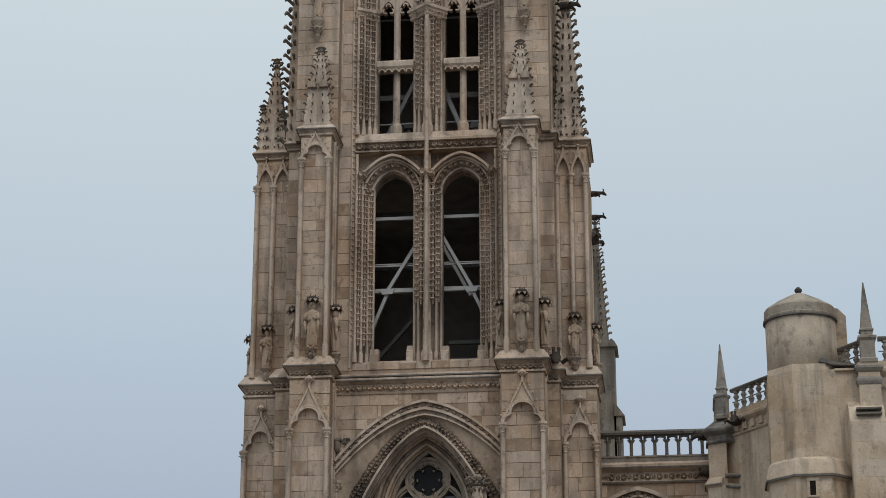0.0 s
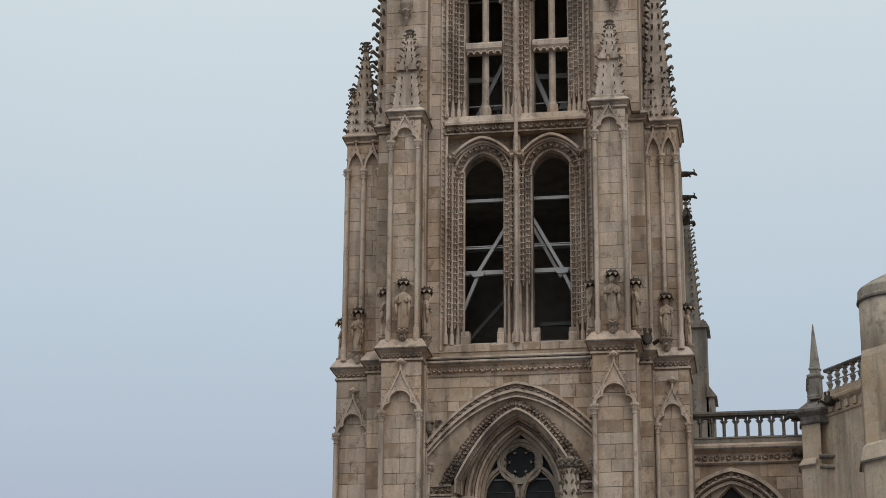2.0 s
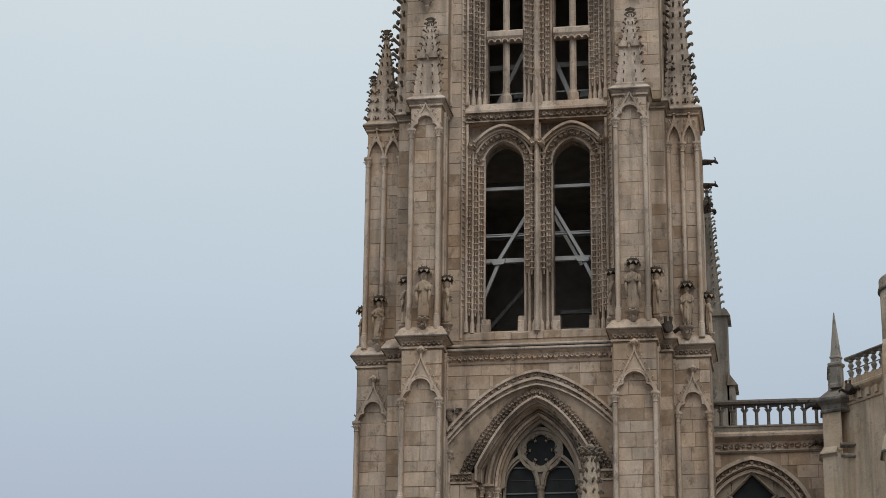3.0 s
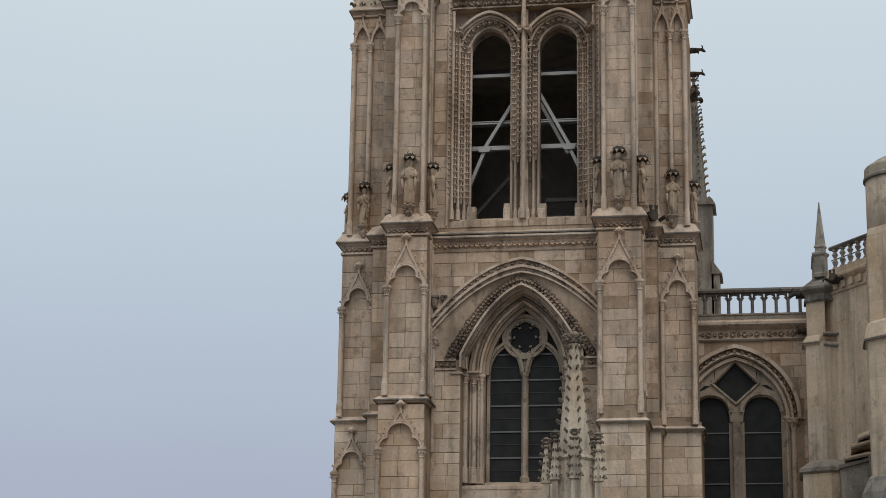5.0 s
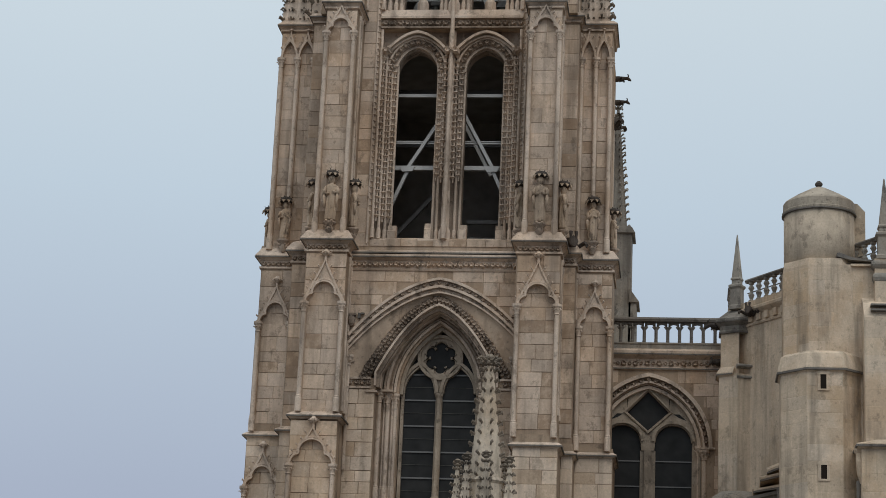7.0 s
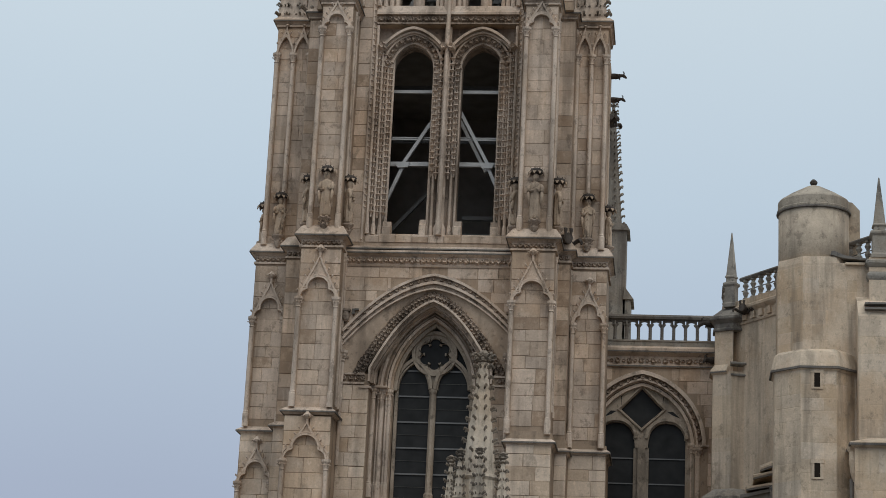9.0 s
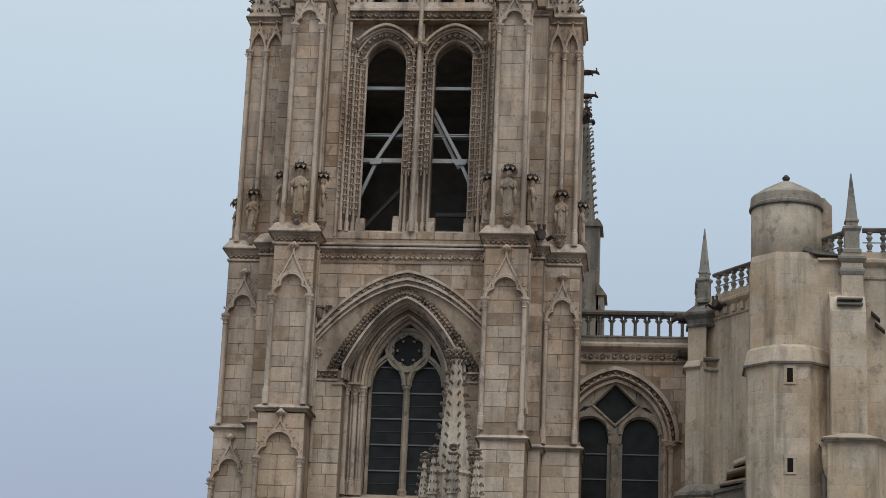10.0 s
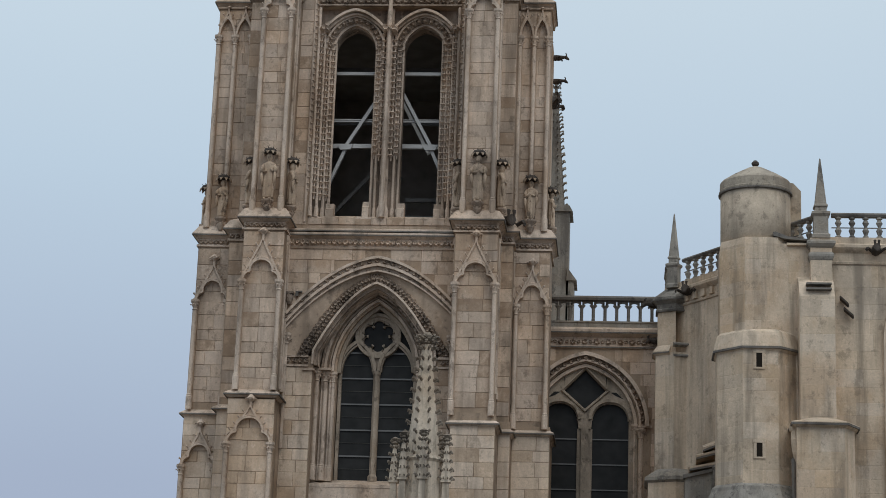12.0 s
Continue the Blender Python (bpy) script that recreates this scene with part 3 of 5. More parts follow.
tagged(tpart("leaf_frieze", bm, CARVED), kind="stuff")

# belfry plate with two round-headed openings
bm = bmesh.new()
semi1 = pointed(C1, OW, 30.72, 0.96)
semi2 = [(x + C2 - C1, z) for x, z in semi1]
over_curve(bm, [(-2.93, 30.72)] + semi1[:1] + semi1 + semi1[-1:] + semi2[:1] + semi2 + semi2[-1:] + [(2.76, 30.72)], 32.46, 0.45, 1.0)
tpart("wall", bm, CARVED)
slab("wall", CARVED, tower, -2.93, C1 - OW, 0.5, 1.0, 23.9, 30.78)
slab("wall", CARVED, tower, C1 + OW, C2 - OW, 0.45, 1.0, 23.9, 30.78)
slab("wall", CARVED, tower, C2 + OW, 2.76, 0.5, 1.0, 23.9, 30.78)
for c in (C1, C2):
    for r, t, y0, y1, mat in ((0.92, 0.11, 0.28, 0.5, TRIM), (1.11, 0.19, 0.2, 0.5, CARVED), (1.19, 0.08, 0.1, 0.5, TRIM)):
        bm = bmesh.new()
        band(bm, pointed(c, r, 30.72, r + 0.22), t, y0, y1)
        tpart("arch_moulding", bm, mat)
    bm = bmesh.new()
    for i in range(13):
        a = math.pi * (i + 0.5) / 13
        rosette(bm, c - 0.99 * math.cos(a), 0.2, 30.74 + 1.18 * math.sin(a), 0.15)
    tagged(tpart("leaf_frieze", bm, CARVED), kind="stuff")
    bm = bmesh.new()
    hood = curve_pts(c, 32.32, 0.10, 0.44, 1.22)
    band(bm, hood, 0.10, -0.16, 0.5)
    band(bm, [(x, z - 0.14) for x, z in hood], 0.08, 0.0, 0.5)
    for x in (hood[0][0], hood[-1][0]):
        rosette(bm, x, -0.1, hood[0][1] - 0.06, 0.22)
    tpart("hood_mould", bm, TRIM)


def leaf_column(x, y, z0, z1, step, size, way):
    """A shaft sheathed in a stack of leaves, each with a flared lip that leans out."""
    bm = bmesh.new()
    z = z0
    while z < z1:
        h = step * random.uniform(0.94, 1.06)
        rings = []
        for f, r, lean in ((0.0, 0.15, 0.0), (0.5, 0.17, 0.02), (0.74, 0.30, 0.14), (0.87, 0.50, 0.34), (0.96, 0.46, 0.34), (0.97, 0.15, 0.0)):
            cx_, cy_ = x + way * lean * size * 0.5, y - lean * size
            rings.append([(cx_ + r * size * math.cos(a), cy_ + r * size * math.sin(a), z + f * h) for a in [2 * math.pi * i / 7 for i in range(7)]])
        shell(bm, rings)
        z += h
    return tagged(tpart("leaf_band", bm, TRIM), kind="stuff")


def shaft(x, y, z0, z1, r, k=8):
    bm = bmesh.new()
    lathe(bm, x, y, [(r * 1.5, z0), (r * 1.5, z0 + 0.35), (r, z0 + 0.45), (r, z1)], k)
    return tpart("colonnette", bm, TRIM)


for z0, z1 in ((23.75, 32.4), (33.25, 40.6)):
    belf = z0 < 30
    top = 31.3 if belf else 40.0
    for sgn, x0 in ((1, -2.86), (-1, 2.70)):
        for j, (dx, y) in enumerate(((0.0, -0.02), (0.22, 0.14), (0.44, 0.30), (0.64, 0.42))):
            shaft(x0 + sgn * dx, y, z0, z1 if j < 1 else top, 0.06)
        for dx, y in ((0.11, 0.04), (0.33, 0.2), (0.54, 0.34)):
            leaf_column(x0 + sgn * dx, y, z0 + 0.7, top, 0.25, 0.21, 0.5 * sgn)
    mid = (C1 + C2) / 2
    bm = bmesh.new()
    lathe(bm, mid, 0.2, [(0.26, z0 - 0.15), (0.26, z0 + 0.3), (0.18, z0 + 0.5), (0.16, z1)], 6, math.pi / 6)
    lathe(bm, mid, -0.01, [(0.11, z0), (0.11, z0 + 0.5), (0.075, z0 + 0.6), (0.075, z1 + 0.5)], 8)
    tpart("central_shaft", bm, TRIM)
    for sgn in (-1, 1):
        for dx, y in ((0.35, 0.28), (0.53, 0.42)):
            shaft(mid + sgn * dx, y, z0, top, 0.055)
        for dx, y in ((0.24, 0.12), (0.45, 0.28)):
            leaf_column(mid + sgn * dx, y, z0 + (2.3 if belf else 1.0) + (0.12 if dx > 0.4 else 0), top, 0.25, 0.21, -0.5 * sgn)

mid = (C1 + C2) / 2
for cap_line in ([(mid - 0.72, 0.5), (mid - 0.22, 0.05), (mid, -0.16), (mid + 0.22, 0.05), (mid + 0.72, 0.5)], [(-2.98, -0.06), (-2.12, 0.47)], [(1.98, 0.47), (2.82, -0.06)]):
    bm = bmesh.new()
    moulding(bm, cap_line, [(0.0, 38.38), (0.05, 38.4), (0.07, 38.46), (0.03, 38.5), (0.1, 38.66), (0.17, 38.72), (0.17, 38.84), (0.02, 38.9), (-0.25, 38.9), (-0.25, 38.38)])
    for a, b in zip(cap_line, cap_line[1:]):
        va, vb = Vector(a), Vector(b)
        k = max(2, round((vb - va).length / 0.16))
        out_ = Vector((vb.y - va.y, va.x - vb.x)).normalized()
        for i in range(k):
            p = va + (vb - va) * (i + 0.5) / k + out_ * 0.05
            crocket(bm, (p.x, p.y, 38.54), (out_.x, out_.y, 0.1), 0.12)
    tpart("capital", bm, TRIM)

bm = bmesh.new()
lathe(bm, (C1 + C2) / 2, -0.1, [(0.13, 23.7), (0.13, 24.2), (0.085, 24.35), (0.085, 41.0)], 10)
tpart("central_shaft", bm, TRIM)
for x, way in ((-2.99, -0.5), (2.84, 0.5)):
    leaf_column(x, 0.02, 24.6, 38.5, 0.25, 0.15, way)

# upper storey plate: two lights each side, crossed by a transom
slab("wall", CARVED, tower, -2.93, C1 - 0.68, 0.45, 1.0, 33.4, 40.6)
slab("wall", CARVED, tower, C1 + 0.76, C2 - 0.71, 0.45, 1.0, 33.4, 40.6)
slab("wall", CARVED, tower, C2 + 0.73, 2.76, 0.45, 1.0, 33.4, 40.6)
for c in (C1 + 0.05, C2 + 0.01):
    win = tpart("belfry_tracery", (lambda b: (prism_yz(b, [(0.28, 36.2), (0.2, 36.3), (0.2, 36.5), (0.32, 36.6), (0.8, 36.6), (0.8, 36.2)], c - 0.74, c + 0.74), b)[1])(bmesh.new()), TRIM)
    bm = bmesh.new()
    for i in range(5):
        xx = c - 0.56 + i * 0.28
        band(bm, [(xx + 0.15 * math.cos(math.pi * (8 - j) / 8), 36.06 + 0.15 * math.sin(math.pi * (8 - j) / 8)) for j in range(9)], 0.05, 0.24, 0.4)
        box(bm, xx - 0.14, xx + 0.14, 0.3, 0.4, 36.18, 36.24)
    tpart("cusped_fringe", bm, TRIM, win)
    bm = bmesh.new()
    lathe(bm, c + 0.02, 0.6, [(0.24, 33.42), (0.24, 33.75), (0.15, 33.9), (0.14, 36.2)], 8, math.pi / 8)
    lathe(bm, c + 0.02, 0.6, [(0.14, 36.6), (0.14, 40.0)], 8, math.pi / 8)
    tpart("mullion", bm, TRIM, win)
    bm = bmesh.new()
    for cc in (c - 0.35, c + 0.37):
        pts = pointed(cc, 0.27, 38.85, 0.5, 6)
        over_curve(bm, [(cc - 0.37, 38.85)] + pts[:1] + pts + pts[-1:] + [(cc + 0.37, 38.85)], 40.6, 0.5, 0.8)
        foils(bm, cc, 39.0, 0.16, 0.12, 3, 0.52, 0.75, math.pi / 2, 0.06)
    tpart("tracery_head", bm, TRIM, win)

# the shell behind: sides, rear, floors
for z0, z1, xl, xr in ((-1, 33.0, -6.3, 5.95), (33.0, 46.5, -5.6, 4.95)):
    a0, a1 = (25.0, 31.0) if z0 < 0 else (34.5, 40.0)
    slab("wall", WALL, tower, xl, -4.6, 3.0, 5.5, z0, z1)
    slab("wall", WALL, tower, xl, -4.6, 9.5, 12.0, z0, z1)
    slab("wall", WALL, tower, xl, -4.6, 5.5, 9.5, z0, a0)
    slab("wall", WALL, tower, xl, -4.6, 5.5, 9.5, a1, z1)
    slab("wall", WALL, tower, 4.0, xr, 3.0, 12.0, z0, z1)
    slab("wall", WALL, tower, xl, xr, 12.0, 13.0, z0, z1)
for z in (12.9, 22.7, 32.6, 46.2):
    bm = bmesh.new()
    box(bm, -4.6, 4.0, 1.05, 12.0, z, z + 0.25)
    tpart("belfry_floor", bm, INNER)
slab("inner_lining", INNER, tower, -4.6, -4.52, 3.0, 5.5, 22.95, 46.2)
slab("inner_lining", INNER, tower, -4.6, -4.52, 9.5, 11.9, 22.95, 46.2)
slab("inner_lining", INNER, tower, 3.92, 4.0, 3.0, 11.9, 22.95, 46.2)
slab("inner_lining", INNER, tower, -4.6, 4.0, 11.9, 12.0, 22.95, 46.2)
bm = bmesh.new()
moulding(bm, [(-5.6, 13.0), (-5.6, 1.2), (-5.3, 1.2), (-5.3, -0.7), (-3.5, -0.7), (-3.5, 0), (3.1, 0), (3.1, -0.7), (4.95, -0.7), (4.95, 13.0)], [(0, 46.2), (0.25, 46.5), (0.25, 46.8), (-0.3, 47.0), (-0.3, 46.2)])
tpart("parapet", bm, TRIM)

for x0, x1, z1 in ((-2.3, -1.98, 24.35), (-0.86, -0.6, 24.45), (0.5, 0.78, 24.4), (1.92, 2.25, 24.38)):
    bm = bmesh.new()
    prism_yz(bm, [(0.2, 23.7), (0.2, z1 - 0.25), (0.34, z1 - 0.18), (0.34, z1), (0.7, z1 + 0.05), (0.7, 23.7)], x0, x1)
    tpart("plinth_block", bm, TRIM)
x = -2.9
while x < 2.6:
    w = random.uniform(0.45, 0.85)
    bm = bmesh.new()
    h = random.uniform(-0.03, 0.05)
    prism_yz(bm, [(-0.04, 23.42), (-0.04, 23.66 + h), (0.3, 23.8 + h), (0.3, 23.42)], x, min(x + w - 0.02, 2.74))
    tpart("sill_block", bm, BLOCK)
    x += w

# ---- blind niches on the buttress faces ----
def niche(x0, x1, y, base, spring, top, gable, finial=True, twin=False):
    """Corner shafts that carry a cusped arch under a crocketed gable."""
    cx, hw = (x0 + x1) / 2, (x1 - x0) / 2
    r = 0.08
    bm = bmesh.new()
    rise = top - spring
    arches = [(cx, hw - 0.12)] if not twin else [(cx - hw / 2 + 0.02, hw / 2 - 0.09), (cx + hw / 2 - 0.02, hw / 2 - 0.09)]
    for acx, ahw in arches:
        span = hw if not twin else hw / 2 + 0.02
        if twin:
            half = pointed(acx, ahw, spring, rise, 8)[:9]
        else:
            # trefoil: round shoulders, then a full top lobe
            half = [(acx - ahw + ahw * 0.36 * (1 - math.cos(math.pi / 2 * i / 5)), spring + rise * 0.40 * math.sin(math.pi / 2 * i / 5)) for i in range(6)]
            half += [(acx - ahw * 0.60 * math.cos(math.radians(-8 + 98 * i / 8)), spring + rise * 0.52 + rise * 0.48 * math.sin(math.radians(-8 + 98 * i / 8))) for i in range(9)]
        line = half + [(2 * acx - x, z) for x, z in reversed(half[:-1])]

        def height(x):
            return gable - (gable - spring) * min(1, abs(x - acx) / span)
        steps_ = sorted({round(x, 4): z for x, z in line}.items())
        over = [(x, z, max(z + 0.03, height(x))) for x, z in [(acx - span, spring)] + steps_ + [(acx + span, spring)]]
        shell(bm, [[(x, y - 0.13, z), (x, y + 0.01, z), (x, y + 0.01, t), (x, y - 0.13, t)] for x, z, t in over])
        band(bm, line, -0.07, y - 0.24, y - 0.1)
        band(bm, [(acx + (x - acx) * 1.10, z + 0.09) for x, z in line], -0.05, y - 0.19, y - 0.1)
        band(bm, [(acx + span * 1.03 * i / 6, height(acx + span * i / 6) + 0.04) for i in range(-6, 7)], 0.07, y - 0.2, y + 0.02)
        for sg in (-1, 1):
            for f in ((0.1, 0.27, 0.44, 0.61, 0.78) if not twin else (0.3, 0.7)):
                xx = acx + sg * span * (1 - f)
                crocket(bm, (xx, y - 0.15, height(xx) + 0.05), (sg * 0.8, -0.5, 0.7), 0.13, fat=0.4)
        if finial and not twin:
            lathe(bm, cx, y - 0.12, [(0.05, gable - 0.08), (0.05, gable + 0.16), (0.14, gable + 0.24), (0.17, gable + 0.32), (0.1, gable + 0.38), (0.06, gable + 0.44)], 8)
            for j in range(6):
                crocket(bm, (cx + 0.09 * math.cos(j * 1.05), y - 0.12 + 0.09 * math.sin(j * 1.05), gable + 0.26), (math.cos(j * 1.05), math.sin(j * 1.05), 0), 0.12)
        elif twin:
            lathe(bm, acx, y - 0.12, [(0.03, gable - 0.05), (0.03, gable + 0.06), (0.09, gable + 0.12), (0.04, gable + 0.18)], 6)
    ob = tpart("niche_gable", bm, TRIM)
    xs = [x0 + 0.07, x1 - 0.07] + ([cx] if twin else [])
    for x in xs:
        colonnette(x, y - 0.2, base, spring + 0.03, r)
        slab("jamb_strip", WALL, tower, x - 0.1, x + 0.1, y - 0.17, y + 0.01, base, spring + 0.1)
    return ob


for side in (-1, 1):
    low, arch, bel = (STOREYS[s][2 if side < 0 else 3] for s in ("low", "arch", "belfry"))
    ya, yb, yl = STOREYS["arch"][4], STOREYS["belfry"][4], STOREYS["low"][4]
    f0, f1 = sorted(arch[2:])
    s0, s1 = sorted(arch[:2])
    niche(f0, f1, ya[2], 16.55 if side < 0 else 15.75, 20.6, 21.4, 22.25)
    niche(s0 + (0.0 if side < 0 else 0.05), s1, ya[0], 16.25 if side < 0 else 15.75, 20.4, 21.2, 21.85)
    f0, f1 = sorted(bel[2:])
    s0, s1 = sorted(bel[:2])
    niche(f0, f1, yb[2], 23.5, 31.55, 32.12, 32.66, finial=False)
    niche(s0, s1, yb[0], 23.5, 31.35, 32.1, 32.5, finial=False, twin=True)
f0, f1 = STOREYS["low"][2][2:]
niche(f0, f1, STOREYS["low"][4][2], 9.0, 14.42, 15.35, 15.8, True)
s0, s1 = STOREYS["low"][2][:2]
niche(s0, s1, STOREYS["low"][4][0], 9.0, 13.95, 14.75, 15.3, True)


# slim rolls in the angles and on the flanks of the buttresses
for storey, z0, z1 in (("arch", 16.6, 22.55), ("belfry", 23.4, 32.5), ("upper", 33.2, 42.0)):
    for side in (-1, 1):
        xs_ = STOREYS[storey][2 if side < 0 else 3]
        y_s, y_m, y_f, y_w = STOREYS[storey][4]
        spots = [(xs_[2] - side * 0.02, y_m - 0.03), (xs_[3] - side * 0.03, y_f + 0.55), (xs_[3] - side * 0.03, y_f + 1.0)]
        if storey != "upper":
            spots += [(xs_[1], y_s - 0.05), (xs_[2], y_f + 0.6)]
        for x_, y_ in spots:
            bm = bmesh.new()
            lathe(bm, x_, y_, [(0.08, z0), (0.08, z0 + 0.2), (0.05, z0 + 0.28), (0.05, z1 - 0.25), (0.08, z1 - 0.18), (0.08, z1)], 8)
            tpart("roll_shaft", bm, TRIM)
for x_, y_ in ((-3.06, -0.03), (2.92, -0.03)):
    bm = bmesh.new()
    lathe(bm, x_, y_, [(0.05, 23.5), (0.05, 44.0)], 8)
    tpart("roll_shaft", bm, TRIM)

# ---- crocketed pinnacles ----
def spire(name, x, y, z0, z1, hw, tip=0.05, k=4, step=0.36, size=0.16, mat=None, parent=None, finial=True):
    """A tapering pinnacle with curled leaves up its edges and a flowered top."""
    turn = math.pi / 4 if k == 4 else math.pi / 8
    R = hw / math.cos(math.pi / k)
    bm = bmesh.new()
    lathe(bm, x, y, [(R, z0), (R * 0.98, z0 + 0.02), (tip, z1)], k, turn)
    ob = tpart(name, bm, mat or TRIM, parent)
    bm = bmesh.new()
    n = max(3, int((z1 - z0) / step))
    for i in range(n):
        f = (i + 0.4) / n
        r = R + (tip - R) * f
        for j in range(k):
            a = turn + 2 * math.pi * j / k
            crocket(bm, (x + r * math.cos(a) * 0.96, y + r * math.sin(a) * 0.96, z0 + (z1 - z0) * f), (math.cos(a), math.sin(a), 0.15), size * random.uniform(0.85, 1.1), fat=0.42 if mat == PINSTONE else 0.3)
        if k == 4:
            for j in range(4):
                a = math.pi / 2 * j
                rr = r * 0.7
                if j == 3:
                    for side_ in (-0.32, 0.32):
                        crocket(bm, (x + side_ * r, y - rr, z0 + (z1 - z0) * f), (0, -1, 0.2), size * 0.75)
    if finial:
        lathe(bm, x, y, [(tip, z1 - 0.08), (tip + 0.07, z1 - 0.02), (tip + 0.02, z1 + 0.04), (tip + 0.1, z1 + 0.13), (tip * 0.6, z1 + 0.2)], 8)
        for j in range(4):
            a = math.pi / 4 + math.pi / 2 * j
            crocket(bm, (x + tip * math.cos(a), y + tip * math.sin(a), z1 + 0.02), (math.cos(a), math.sin(a), 0.1), size)
    # leaves darker than their spire: grey stone with crocket shadow in its colour
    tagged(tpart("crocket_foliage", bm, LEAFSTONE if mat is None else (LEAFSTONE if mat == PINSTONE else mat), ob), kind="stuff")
    return ob


# on the front buttresses, above the belfry ledge
for cx, ap in ((-4.24, 36.5), (3.80, 36.4)):
    bm = bmesh.new()
    lathe(bm, cx, -1.1, [(0.80, 32.9), (0.80, 33.15), (0.76, 33.2)], 4, math.pi / 4)
    tpart("pinnacle_base", bm, TRIM)
    spire("pinnacle", cx, -1.1, 33.1, 35.0, 0.56, 0.5, 4, 0.34, 0.15, finial=False)
    spire("pinnacle", cx + 0.04, -1.1, 34.95, ap, 0.36, 0.1, 4, 0.3, 0.15)
    bm = bmesh.new()
    for dx in (-0.24, 0.24):
        prism_xz(bm, [(cx + dx - 0.2, 34.74), (cx + dx + 0.2, 34.74), (cx + dx, 35.1)], -1.62, -1.45)
        for px_ in (-0.17, 0.0, 0.17):
            crocket(bm, (cx + dx + px_, -1.6, 34.8 + (0.35 if px_ == 0.0 else 0.0)), (px_ * 3, -1, 0.3), 0.13, fat=0.4)
    tpart("gablet", bm, TRIM)
# clusters over the side buttresses
for x, y, z1, hw, step, size in ((-6.5, 1.35, 37.2, 0.62, 0.4, 0.2), (-6.95, 1.0, 35.0, 0.22, 0.35, 0.15), (-6.15, 1.0, 34.6, 0.2, 0.35, 0.14), (-5.5, 1.0, 52.0, 0.42, 0.62, 0.34),
                                 (5.55, 1.35, 40.8, 0.62, 0.46, 0.26), (6.0, 1.0, 35.0, 0.2, 0.35, 0.15), (5.25, 1.0, 34.9, 0.2, 0.35, 0.14)):
    spire("pinnacle", x, y, 33.0, z1, hw, 0.06, 4, step, size)
# statue brackets of the upper storey
for x in (-4.43, 3.98):
    bm = bmesh.new()
    lathe(bm, x, -0.8, [(0.04, 37.1), (0.11, 37.32), (0.09, 37.4), (0.22, 37.65), (0.18, 37.72), (0.28, 37.95), (0.28, 38.08)], 8)
    for j in range(8):
        a = math.pi / 4 * j
        crocket(bm, (x + 0.18 * math.cos(a), -0.8 + 0.18 * math.sin(a), 37.6), (math.cos(a), math.sin(a), 0), 0.15)
    tpart("statue_bracket", bm, CARVED)

# ---- flank pinnacle behind the tower's far corner ----
bm = bmesh.new()
box(bm, 5.95, 6.98, 7.4, 9.0, -1, 26.2)
prism_xz(bm, [(5.95, 26.2), (7.12, 26.2), (6.98, 26.45), (5.95, 26.6)], 7.3, 9.1)
box(bm, 6.9, 7.22, 7.4, 9.0, -1, 23.2)
prism_xz(bm, [(6.9, 23.2), (7.34, 23.2), (6.95, 23.75)], 7.3, 9.1)
tpart("rear_buttress", bm, GREY)
spire("pinnacle", 6.28, 8.2, 26.4, 32.2, 0.5, 0.06, 4, 0.32, 0.17, GREY)
bm = bmesh.new()
box(bm, 5.9, 6.2, 7.6, 8.6, 26.0, 30.0)
tpart("rear_buttress", bm, GREY)

